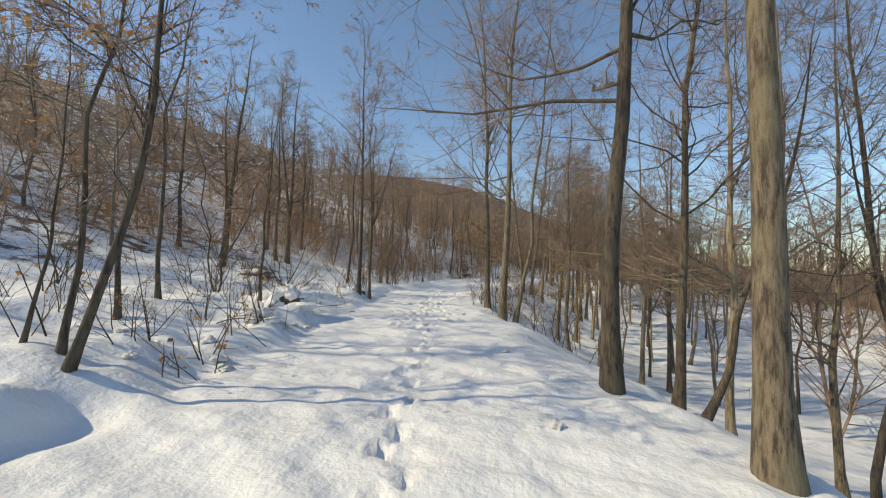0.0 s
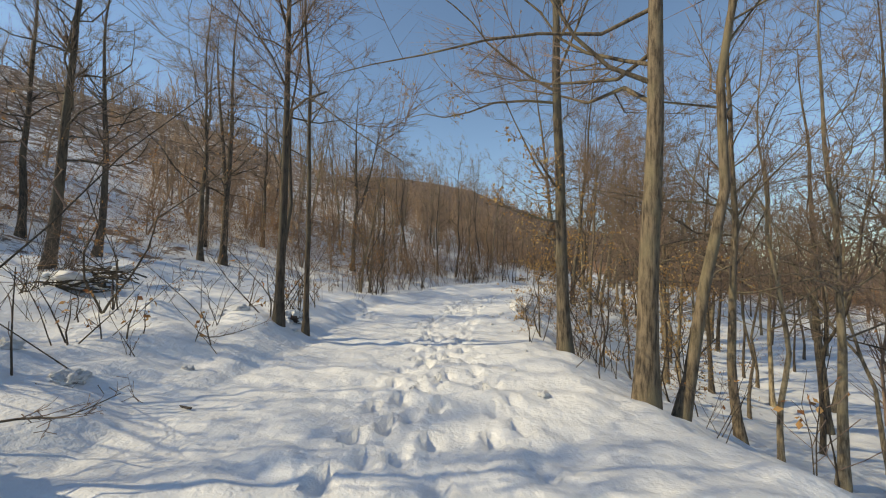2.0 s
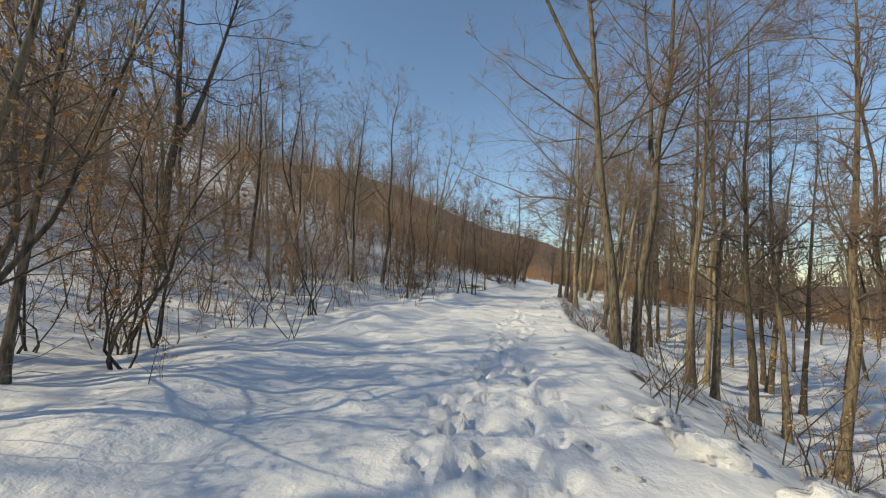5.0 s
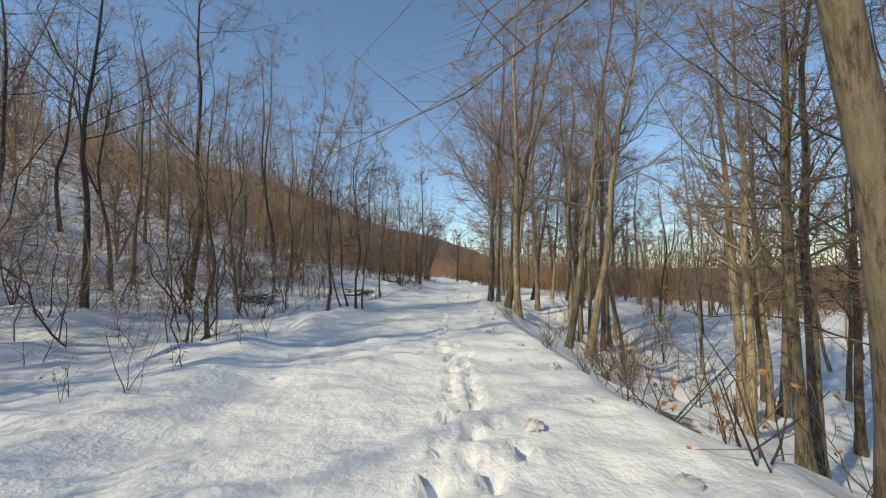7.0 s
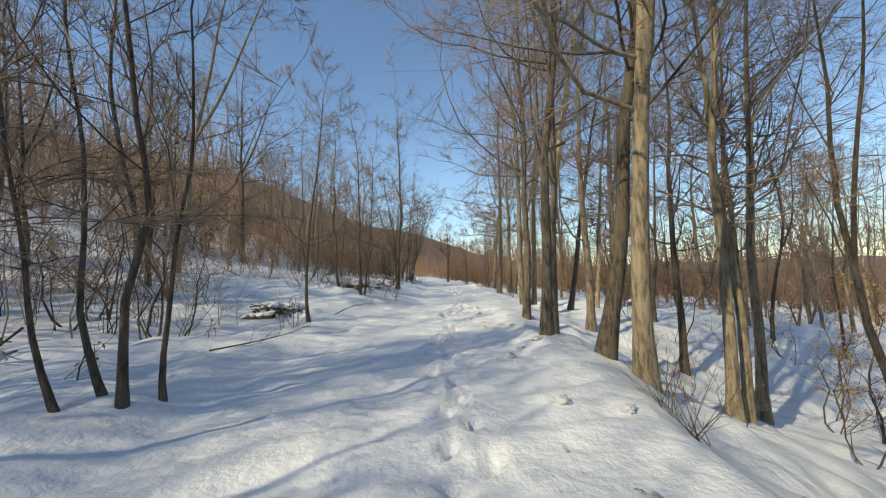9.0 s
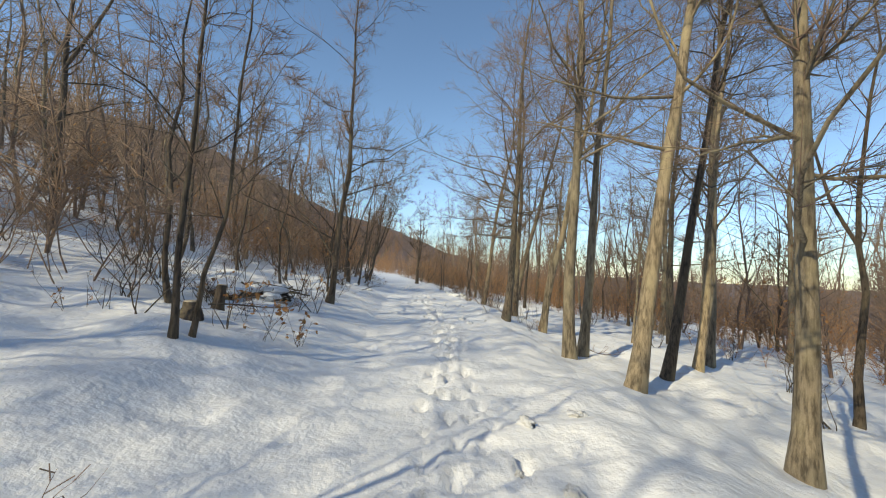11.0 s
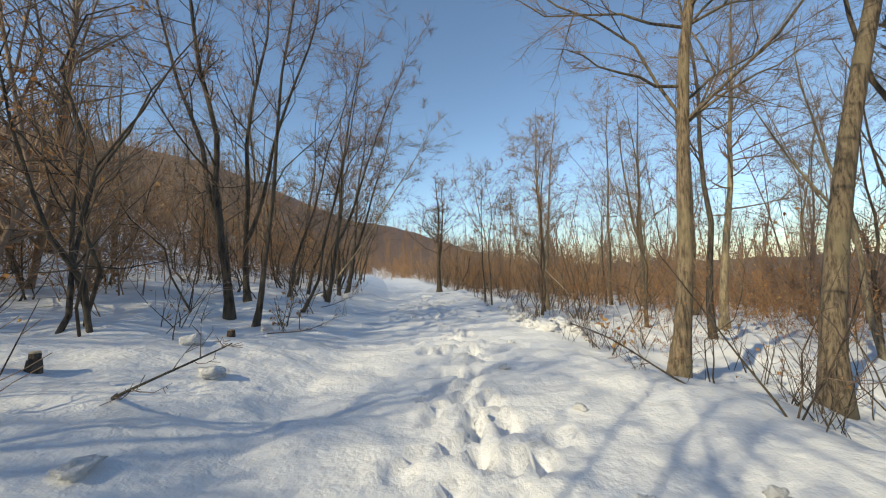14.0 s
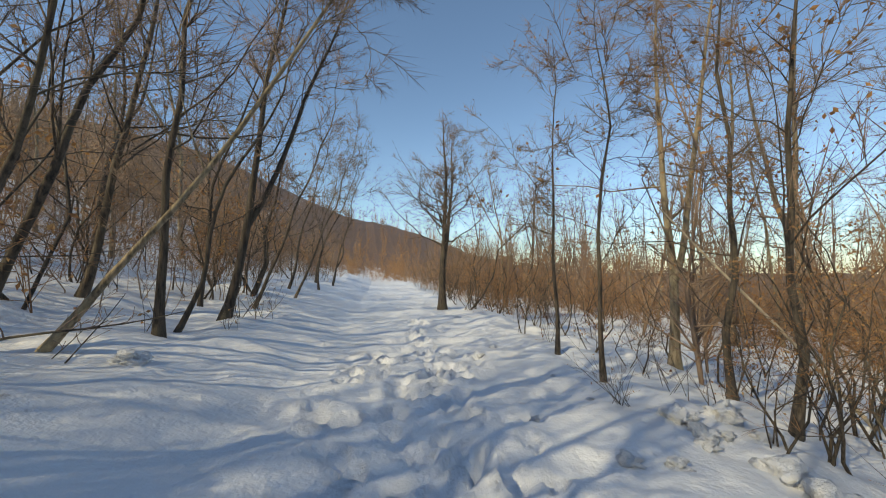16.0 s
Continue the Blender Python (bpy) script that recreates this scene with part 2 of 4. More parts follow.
def spikes(P, R):
    """Slender three-sided cones for the finest twigs, from lines of two points."""
    N = len(P)
    T = unit(P[:, 1] - P[:, 0])
    A = unit(np.cross(T, np.where(np.abs(T[:, 2:3]) > 0.8, [[1.0, 0.0, 0.0]], [[0.0, 0.0, 1.0]])))
    B = np.cross(T, A)
    r = R[:, :1]
    V = np.stack([P[:, 0] + r * A, P[:, 0] + r * (-0.5 * A + 0.87 * B), P[:, 0] + r * (-0.5 * A - 0.87 * B), P[:, 1]], 1)
    F = np.array([[0, 1, 3], [1, 2, 3], [2, 0, 3]])[None] + (np.arange(N) * 4)[:, None, None]
    return V.reshape(-1, 3), F.reshape(-1, 3)


def merged(pieces):
    vs, fs, n = [], [], 0
    for v, f in pieces:
        vs.append(v)
        fs.append(f + n)
        n += len(v)
    return np.concatenate(vs), np.concatenate(fs)


def shoots(rng, P, R, n, t0, t1, angle, length, S, up, wiggle, thick, floor=0.0, fade=0.8):
    """n side shoots on each of the lines P: they leave at an angle, bend up and taper."""
    N, Sp, _ = P.shape
    idx = np.repeat(np.arange(N), n)
    M = len(idx)
    t = rng.uniform(t0, t1, M)
    f = t * (Sp - 1)
    i = np.minimum(f.astype(int), Sp - 2)
    w = (f - i)[:, None]
    start = P[idx, i] * (1 - w) + P[idx, i + 1] * w
    r = R[idx, i] * (1 - w[:, 0]) + R[idx, i + 1] * w[:, 0]
    tan = unit(P[idx, i + 1] - P[idx, i])
    side = rng.normal(size=(M, 3))
    side = unit(side - (side * tan).sum(1, keepdims=True) * tan)
    a = np.radians(angle * rng.uniform(0.65, 1.3, M))[:, None]
    way = tan * np.cos(a) + side * np.sin(a)
    way[:, 2] = np.where(way[:, 2] < 0, 0.3 * way[:, 2], way[:, 2])
    way = unit(way)
    whole = np.linalg.norm(np.diff(P, axis=1), axis=2).sum(1)[idx]
    L = np.maximum(length * whole * (1.15 - fade * t) * rng.uniform(0.5, 1.25, M), floor)
    pts = [start]
    for _ in range(S - 1):
        way = unit(way + np.array([0, 0, up]) + wiggle * rng.normal(size=(M, 3)))
        pts.append(pts[-1] + way * (L / (S - 1))[:, None])
    r0 = np.minimum(r * 0.9, np.maximum(thick * r, 0.003))
    return np.stack(pts, 1), r0[:, None] * np.linspace(1, 0.2, S)[None]


def blades(rng, places, size, droop=0.5):
    """Small bent leaves, two quads each, at the places given."""
    M = len(places)
    a = unit(rng.normal(size=(M, 3)) - [0, 0, droop])
    b = unit(np.cross(a, rng.normal(size=(M, 3))))
    c = np.cross(a, b)
    s = size * rng.uniform(0.6, 1.3, (M, 1))
    o = places + 0.15 * s * rng.normal(size=(M, 3))
    V = np.stack([o, o + a * s * 0.5 + b * s * 0.3 + c * s * 0.1, o + a * s, o + a * s * 0.5 - b * s * 0.3 + c * s * 0.1], 1)
    F = np.arange(4 * M).reshape(M, 4)
    return V.reshape(-1, 3), F


def stem_line(rng, H, lean, bow, S=14, sink=0.35, sweep=0.0):
    """A stem's middle line: it leans, wanders and, with sweep, bends out of the slope at its foot."""
    z = np.linspace(0, 1, S) ** 1.25 * (H + sink) - sink
    u = np.clip(z / H, 0, 1)
    ph = rng.uniform(0, 6.28, 6)
    w = bow * H * u ** 0.7
    x = lean[0] * z + w * (0.5 * np.sin(4.4 * u + ph[0]) + 0.25 * np.sin(9 * u + ph[1]) + 0.12 * np.sin(19 * u + ph[4]))
    y = lean[1] * z + w * (0.5 * np.sin(4.8 * u + ph[2]) + 0.25 * np.sin(8 * u + ph[3]) + 0.12 * np.sin(17 * u + ph[5]))
    knots = np.linspace(0, 1, 9)
    x = x + bow * H * (0.26 if H > 11.5 else 0.42) * np.interp(u, knots, np.concatenate([[0], rng.normal(size=8) * 0.6]))
    y = y + bow * H * (0.26 if H > 11.5 else 0.42) * np.interp(u, knots, np.concatenate([[0], rng.normal(size=8) * 0.6]))
    bend = sweep * (1 - np.exp(-np.maximum(z, -0.3) / 0.9)) * np.exp(-np.maximum(z, 0) / 6.0)
    return np.stack([x + bend, y + bend * 0.3 * math.sin(ph[0]), z], 1)


def tree_meshes(seed, H, dbh, lean=(0, 0), bow=0.012, crown_from=0.35, spread=0.38, limbs=11, branches=6, twigs=7,
                fork=0.0, leaves=0, leaf_size=0.07, bark_mat=None, twig_mat=None, leaf_mat=None, sides=10, low_limbs=(), apart=True):
    """Trunk, limbs with branches and twigs, and the withered leaves that still hang on."""
    rng, bseg = np.random.default_rng(seed), 4
    P = stem_line(rng, H, lean, bow, 18 if apart else 12, 0.35, rng.normal() * (0.13 if dbh < 0.19 else 0.06))
    z = P[:, 2]
    u = np.clip(z / H, 0, 1)
    R = dbh / 2 * (1.06 - 0.98 * u ** 0.85) * (1 + 0.55 * np.exp(-np.maximum(z + 0.05, 0) / 0.22))
    R = np.maximum(R, 0.006)
    lines, radii = [P[None]], [R[None]]
    if fork:
        k = int(fork * len(P))
        q = P[k:] - P[k]
        a = rng.uniform(0, 6.28)
        q = q + np.outer(np.linspace(0, 1, len(q)) ** 0.8 * H * 0.17, [math.cos(a), math.sin(a), -0.1])
        f = np.stack([np.interp(np.linspace(0, 1, len(P)), np.linspace(0, 1, len(q)), q[:, c] + P[k, c]) for c in range(3)], 1)
        lines.append(f[None])
        radii.append((np.linspace(0.86, 0.05, len(P)) * R[k])[None])
    SP, SR = np.concatenate(lines), np.concatenate(radii)
    trunk = tubes(SP, SR, sides)
    # limbs
    per = max(2, round(limbs / len(SP)))
    LP, LR = shoots(rng, SP, SR, per, crown_from, 0.96, 56, spread, 8 if apart else 6, 0.075, 0.24, 0.34, 0.0, 0.62)
    given = []
    for zb, az, length, rise in low_limbs:
        c = np.array([np.interp(zb, z, P[:, i]) for i in range(3)])
        s = np.linspace(0, 1, 8)[:, None]
        w = np.cumsum(rng.normal(size=(8, 3)) * 0.06 * length / 3, 0)
        w[0] = 0
        head = np.array([math.cos(radians(az)), math.sin(radians(az)), 0.0])
        given.append(c + s * length * head + np.array([0, 0, 1.0]) * (rise * length * s ** 1.5) + w)
    if given:
        GP = np.stack(given)
        rb = np.array([np.interp(zb, z, R) for zb, *_ in low_limbs])
        GR = (rb * 0.34)[:, None] * np.linspace(1, 0.1, 8)[None]
        LP, LR = np.concatenate([GP, LP]), np.concatenate([GR, LR])
    BP, BR = shoots(rng, LP, LR, branches, 0.12, 0.98, 50, 0.46, bseg, 0.05, 0.3, 0.5, 0.35)
    tip, tipr = shoots(rng, SP, SR, 12, 0.5, 0.99, 42, 0.13, bseg, 0.12, 0.14, 0.5, 0.5)
    BP, BR = np.concatenate([BP, tip]), np.concatenate([BR, tipr])
    TP, TR = shoots(rng, BP, BR, twigs, 0.08, 0.97, 40, 0.8, 2, 0.09, 0.25, 0.6, 0.3)
    TR = np.maximum(TR, 0.0044)
    BR = np.maximum(BR, 0.005 * np.linspace(1, 0.6, bseg)[None])
    bark_mat, twig_mat, leaf_mat = bark_mat or BARK_OAK, twig_mat or TWIG, leaf_mat or LEAF
    out = [("trunk", mesh_of("trunk", *trunk, bark_mat), "")]
    if apart:
        # each limb with the branches that it bears
        owner = np.concatenate([np.repeat(np.arange(len(LP)), branches), np.full(len(tip), -1)])
        for i in range(len(LP)):
            mine = owner == i
            out.append(("limb", mesh_of("limb", *merged([tubes(LP[i:i + 1], LR[i:i + 1], 6), tubes(BP[mine], BR[mine], 3)]), bark_mat), ""))
        out.append(("treetop", mesh_of("treetop", *tubes(tip, np.maximum(tipr, 0.005), 3), bark_mat), "stuff"))
    else:
        out.append(("crown", mesh_of("crown", *merged([tubes(LP, LR, 5), tubes(BP, BR, 3)]), bark_mat), "stuff"))
    out.append(("twig_crown", mesh_of("twig_crown", *spikes(TP, TR), twig_mat), "stuff"))
    if leaves:
        low = rng.choice(len(TP), leaves, p=(w := np.exp(-TP[:, -1, 2] / (0.5 * H))) / w.sum())
        at = TP[low, 0] + (TP[low, 1] - TP[low, 0]) * rng.uniform(0.2, 1, (leaves, 1))
        out.append(("foliage", mesh_of("foliage", *blades(rng, at, leaf_size), leaf_mat, False), "stuff"))
    return out


def stand(name, meshes, x, y, label, category, group="", turn=0.0, size=1.0, sink=0.0, leaf_label=""):
    """A plant on the snow at x, y."""
    ob = new(name)
    ob.matrix_basis = pose(x, y, height(x, y) - sink, 0, 0, turn) @ Matrix.Scale(size, 4)
    for n, me, kind in meshes:
        part(n, me, ob, leaf_label if n == "foliage" else "", kind)
    return tagged(ob, label, category, group)


# ---- ground: one sheet of snow ----
def ticks(spans, start):
    out = [start]
    for end, first, grow in spans:
        s = first
        while out[-1] < end:
            out.append(out[-1] + s)
            s *= grow
    return np.array(out)


half = ticks([(2.7, 0.075, 1.0), (7.5, 0.14, 1.0), (760, 0.18, 1.17)], 0.0)
COLS = np.concatenate([-half[:0:-1], half])
ahead_rows = ticks([(84, 0.1, 1.0), (130, 0.25, 1.015), (800, 0.7, 1.12)], -3.0)
back_rows = -3.0 - ticks([(400, 0.3, 1.22)], 0.0)[:0:-1]
ROWS = np.concatenate([back_rows, ahead_rows])
UU, YY = np.meshgrid(COLS, ROWS)
XX = UU + mid(YY) * (1 - step(12, 90, np.abs(UU)))
ZZ = ground(XX, YY)


def press(x, y, heading, long, wide, depth):
    """A footprint: a hollow with a raised rim."""
    i0, i1 = np.searchsorted(ROWS, [y - 0.6, y + 0.6])
    sl = slice(i0, i1)
    dx, dy = XX[sl] - x, YY[sl] - y
    c, s = math.cos(heading), math.sin(heading)
    a, b = (dx * s + dy * c) / long, (dx * c - dy * s) / wide
    q = np.sqrt(a * a + b * b)
    ZZ[sl] += -depth * (1 - step(0.7, 1.15, q)) + 0.35 * depth * np.exp(-((q - 1.35) / 0.25) ** 2)


def trail(y0, y1, d0, d1, stride, seed, wander=0.12, depth=0.095):
    rng = np.random.default_rng(seed)
    y, side = y0, 1
    while y < y1:
        d = d0 + (d1 - d0) * (y - y0) / (y1 - y0) + 0.13 * side + wander * math.sin(y * 0.9 + seed) + rng.normal() * 0.035
        press(float(mid(y)) + d, y, math.atan(float(np.interp(y, LINE_Y, LINE_T))) + rng.normal() * 0.15,
              rng.uniform(0.13, 0.2), rng.uniform(0.065, 0.1), depth * rng.uniform(0.6, 1.25))
        side = -side
        y += stride * rng.uniform(0.8, 1.2)


trail(2, 84, 0.02, 0.5, 0.34, 1)
trail(9, 30, -0.55, 0.3, 0.36, 2)
trail(11, 26, 0.75, 0.9, 0.33, 3)
trail(17.3, 24, -2.1, -6.0, 0.32, 4, 0.08, 0.11)
trail(19.6, 23.0, -3.9, -5.9, 0.34, 14, 0.08, 0.1)
trail(26, 37, 0.9, 0.35, 0.36, 5)
trail(52, 72, 0.75, 0.6, 0.37, 6)


def churn(count, y0, y1, d0, d1, seed):
    """Snow trodden to and fro."""
    rng = np.random.default_rng(seed)
    for _ in range(count):
        y = rng.uniform(y0, y1)
        press(float(mid(y)) + rng.uniform(d0, d1), y, rng.uniform(-1.2, 1.2), rng.uniform(0.11, 0.2), rng.uniform(0.07, 0.13), rng.uniform(0.05, 0.11))


churn(46, 20, 27, -0.4, 1.3, 21)
churn(110, 73.5, 80, -1.0, 1.3, 22)
churn(30, 66, 71, -0.3, 1.2, 23)
n_r, n_c = XX.shape
quad = (np.arange(n_r - 1)[:, None] * n_c + np.arange(n_c - 1)[None]).reshape(-1, 1)
snow_sheet = new("ground", mesh_of("ground", np.stack([XX, YY, ZZ], -1).reshape(-1, 3), quad + np.array([[0, 1, n_c + 1, n_c]]), SNOW))
DD = aside(XX, YY)
face = step(2.4, 3.0, DD) * (1 - step(4.2, 5.5, DD)) * step(12, 16, YY) * (1 - step(38, 44, YY))
THIN = (0.55 + 0.3 * step(34, 50, -DD)) * step(16, 34, -DD) + (0.34 + 0.25 * (1 - step(18, 24, YY))) * step(8, 14, -DD) * (1 - step(16, 34, -DD)) + 0.42 * face + 0.9 * step(150, 200, YY) * (1 - step(16, 34, -DD))
THIN = THIN + (0.3 + 0.6 * step(45, 70, DD)) * step(20, 60, DD) * (1 - step(150, 200, YY)) + 0.5 * step(140, 170, YY) - 0.5 * (np.abs(DD) < 2.2) * (1 - step(150, 200, YY))
snow_sheet.data.attributes.new("thin_snow", "FLOAT", "POINT").data.foreach_set("value", THIN.ravel().astype(np.float32))
tagged(snow_sheet, "snow-covered forest road and slopes with a trodden trail", "snowy ground", kind="structure")


# ---- roadside trees ----
TAKEN = []
TONES = {"oak": (BARK_OAK, "ridged grey-brown bark"), "beech": (BARK_BEECH, "smooth pale grey bark"), "dark": (BARK_DARK, "dark brown bark")}


def tall(x, y, dbh, H, tone="oak", lean=(0, 0), limbs=17, crown=0.34, leaves=0, fork=0.0, low=(), bow=None, note="", spread=0.38):
    """A tall leafless tree by the road."""
    seed = int(abs(x) * 131 + y * 977) % 100003
    small = dbh < 0.16
    limbs = min(limbs, 11) if small else limbs
    bow = bow or (0.028 if dbh < 0.19 else 0.017)
    if not low and dbh >= 0.19:
        own = np.random.default_rng(seed + 5)
        low = tuple((H * own.uniform(0.28, 0.52), own.uniform(0, 360), own.uniform(2.2, 4.2), own.uniform(0.05, 0.45)) for _ in range(3))
    me = tree_meshes(seed, H, dbh, lean, bow, crown, spread, limbs, 6 if small else 8, 13 if small else 15, fork, leaves, 0.068,
                     TONES[tone][0], TWIG, LEAF_GOLD if tone == "oak" and y < 50 else LEAF, 8 if small else 12, low)
    TAKEN.append((x, y))
    extra = note or ("some withered leaves" if leaves else "in snow")
    kind = "slender leafless tree" if small else "tall leafless tree"
    return stand("tree", me, x, y, f"{kind} with {TONES[tone][1]}, {extra}", "bare tree", "trees along the road", leaf_label="withered leaves" if leaves else "")


tall(1.65, 4.0, 0.28, 16, "oak", (0.0, 0.0), crown=0.4, low=((4.6, -12, 3.2, 0.08), (5.6, 165, 5.5, 0.1), (5.0, 185, 4.5, 0.2)))
tall(0.5, 6.1, 0.27, 16, "dark", (0.02, 0.0), crown=0.36, low=((4.35, 172, 5.6, 0.32), (5.2, 158, 4.4, 0.42)))
tall(1.9, 8.7, 0.20, 13, "dark", (0.04, 0.03))
tall(2.35, 8.6, 0.15, 8, "dark", (0.26, 0.04))
tall(3.3, 10.2, 0.2, 13, "beech")
tall(4.9, 12.2, 0.24, 14, "beech")
tall(6.2, 12.3, 0.2, 13, "oak")
tall(-2.62, 13.5, 0.27, 15, "oak", (0.03, 0.0), low=((5.3, 176, 7.0, 0.02), (4.7, 150, 4.0, 0.45)))
tall(-2.2, 13.65, 0.16, 12, "oak", (0.12, -0.01))
tall(-3.7, 15.75, 0.25, 15, "oak", (-0.035, 0.0), leaves=1700, low=((2.6, 200, 1.8, 0.2), (2.2, 120, 1.6, 0.1), (3.2, 250, 1.8, 0.3), (5.0, 175, 4.5, 0.05)), note="golden leaves on low twigs")
tall(-0.4, 17.2, 0.18, 12, "oak")
tall(0.9, 18.9, 0.14, 11, "beech")
tall(2.9, 20.8, 0.24, 14, "beech")
tall(4.2, 21.2, 0.22, 14, "dark")
tall(-0.2, 25.4, 0.2, 12, "oak")
tall(5.4, 26.7, 0.32, 15, "oak", (-0.04, -0.02))
tall(1.9, 27.4, 0.2, 12, "dark")
tall(4.6, 28.9, 0.2, 13, "beech")
tall(-4.55, 32.3, 0.29, 17, "oak", (-0.1, -0.03), crown=0.4, limbs=26, spread=0.46, low=((4.1, 168, 5.6, 0.4), (4.2, 150, 3.4, 1.1), (5.6, 20, 4.0, 0.9), (6.4, 190, 4.0, 0.7), (6.8, 330, 3.8, 0.8), (8.0, 150, 4.5, 0.5)), fork=0.5)
tall(-3.85, 32.65, 0.27, 17, "oak", (0.09, 0.00), crown=0.36, limbs=24, spread=0.46, fork=0.4)
tall(-2.9, 31.6, 0.2, 12, "oak", (0.04, 0.00))
tall(-0.2, 30.6, 0.24, 13, "oak", (0.07, 0.01))
tall(0.1, 33.9, 0.25, 13, "dark", (-0.02, 0.00))
tall(-0.6, 36.2, 0.24, 14, "oak")
tall(0.55, 36.9, 0.27, 14, "oak", (0.06, 0.01))
tall(5.7, 39.8, 0.24, 14, "dark", (0.06, 0.00))
tall(2.6, 40.6, 0.3, 15, "beech")
tall(5.9, 42.2, 0.3, 14, "oak", (0.07, -0.02))
tall(6.3, 43.2, 0.24, 13, "dark")
tall(4.7, 41.6, 0.22, 13, "beech")
tall(-1.2, 42.7, 0.15, 13, "beech", (0.04, 0.0), crown=0.5)
tall(-1.93, 41.45, 0.26, 15, "beech", (0.17, -0.05), crown=0.5, low=((4.9, 172, 5.2, 0.22), (5.6, 20, 3.0, 0.6)))
tall(-2.2, 42.4, 0.24, 15, "beech", (0.13, -0.1), crown=0.45)
tall(-3.15, 44.7, 0.28, 15, "beech", (-0.015, -0.1), low=((5.5, 170, 4.5, 0.45), (4.6, 185, 2.5, 0.4)), fork=0.45)
tall(-3.4, 45.3, 0.26, 15, "dark", (0.16, 0.0), low=((5.0, 165, 4.2, 0.3), (6.0, 200, 4.0, 0.4)))
tall(-3.8, 46.6, 0.21, 14, "oak", (0.07, 0.0), low=((5.5, 170, 4.0, 0.35),))
tall(-3.15, 47.65, 0.18, 13, "oak", (0.05, 0.0))
tall(-0.2, 46.1, 0.24, 14, "beech", (0.02, 0.00))
tall(0.3, 46.3, 0.2, 14, "beech", (-0.05, 0.00))
tall(2.2, 47.6, 0.26, 15, "beech", (0.03, 0.00))
tall(6.76, 46.7, 0.17, 14, "beech", (-0.02, 0.01))
tall(3.4, 49.0, 0.24, 13, "oak", (-0.01, -0.00))
tall(2.4, 50.2, 0.24, 13, "dark")
tall(4.8, 50.8, 0.22, 13, "beech")
tall(-2.8, 50.1, 0.2, 14, "oak", (0.03, 0.01), low=((5.2, 175, 3.6, 0.3), (4.2, 160, 3.0, 0.3)))
tall(0.9, 52.9, 0.32, 14, "beech")
tall(0.1, 55.25, 0.34, 17, "beech", (0.16, 0.0), crown=0.42, low=((5.0, 170, 3.4, 0.15), (6.2, 160, 3.8, 0.3)))
tall(0.0, 57.35, 0.3, 16, "beech", (-0.02, 0.0), crown=0.42)
tall(0.75, 57.9, 0.26, 15, "beech", (0.06, 0.0), crown=0.45)
tall(1.85, 56.2, 0.24, 16, "dark", (0.2, 0.02), crown=0.5)
tall(3.7, 57.0, 0.22, 15, "beech", (0.11, 0.02), crown=0.5)
tall(5.6, 58.3, 0.3, 14, "beech", (0.02, 0.0))
tall(6.9, 59.6, 0.3, 14, "oak", (0.04, 0.0))
tall(13.8, 61.2, 0.3, 14, "beech")
tall(0.14, 61.6, 0.27, 15, "oak", (0.07, 0.07), low=((5.3, 168, 4.2, 0.3), (4.2, 176, 3.6, 0.25), (3.5, 172, 3.2, 0.05), (3.0, 185, 2.6, -0.02), (4.7, 190, 3.4, 0.2), (5.9, 10, 2.4, 0.1), (4.1, 10, 1.8, -0.1), (4.6, 220, 3.0, 0.2)))
tall(1.9, 62.05, 0.27, 15, "beech", (0.08, -0.15), crown=0.5)
tall(2.0, 64.8, 0.27, 14, "oak", (0.01, 0.0), low=((5.2, 170, 3.0, 0.2), (4.4, 182, 2.6, 0.0), (3.7, 160, 2.4, 0.1), (4.8, 350, 2.0, 0.2)))
tall(8.7, 62.6, 0.34, 14, "oak", fork=0.4)
tall(3.25, 67.35, 0.29, 15, "oak", (0.2, -0.02), crown=0.5, low=((5.4, 20, 3.6, 0.35),))
tall(1.85, 68.4, 0.25, 14, "oak", (0.12, 0.0), low=((5.6, 160, 3.4, 0.4), (4.6, 175, 2.4, 0.2)))
tall(13.2, 83.0, 0.3, 14, "oak", (0.03, 0.0), fork=0.35, low=((4.4, 180, 3.4, 0.15), (3.6, 190, 3.2, 0.05), (5.2, 170, 3.8, 0.1), (5.8, 200, 3.6, 0.2), (6.6, 185, 4.0, 0.2), (4.9, 230, 3.0, 0.1)))
tall(12.4, 66.8, 0.34, 14, "beech")
tall(14.5, 69.5, 0.3, 13, "oak")
tall(8.9, 74.0, 0.27, 13, "beech", (0.12, 0.0))
tall(14.0, 80.3, 0.34, 13, "oak", fork=0.3)
tall(5.6, 80.2, 0.22, 10, "beech", (-0.02, -0.00), fork=0.3)
tall(1.6, 87.0, 0.3, 7.4, "dark", fork=0.34, crown=0.42, spread=0.42, limbs=24, low=((2.4, 175, 2.6, 0.8), (2.6, 5, 2.5, 0.85), (2.9, 90, 2.2, 0.9), (3.0, 250, 2.3, 0.8), (3.3, 150, 2.4, 1.0), (3.6, 30, 2.4, 1.0), (4.0, 190, 2.2, 1.1), (4.2, 350, 2.2, 1.1)), note="round crown")
tall(1.4, 34.5, 0.22, 13, "oak", (-0.04, 0.0), limbs=16)
tall(1.39, 39.2, 0.26, 14, "beech", (0.03, 0.0), limbs=16)
tall(-1.2, 22.8, 0.2, 12, "oak", (0.06, 0.0), limbs=16)
tall(0.9, 30.4, 0.18, 12, "dark", (-0.06, 0.0), limbs=16)
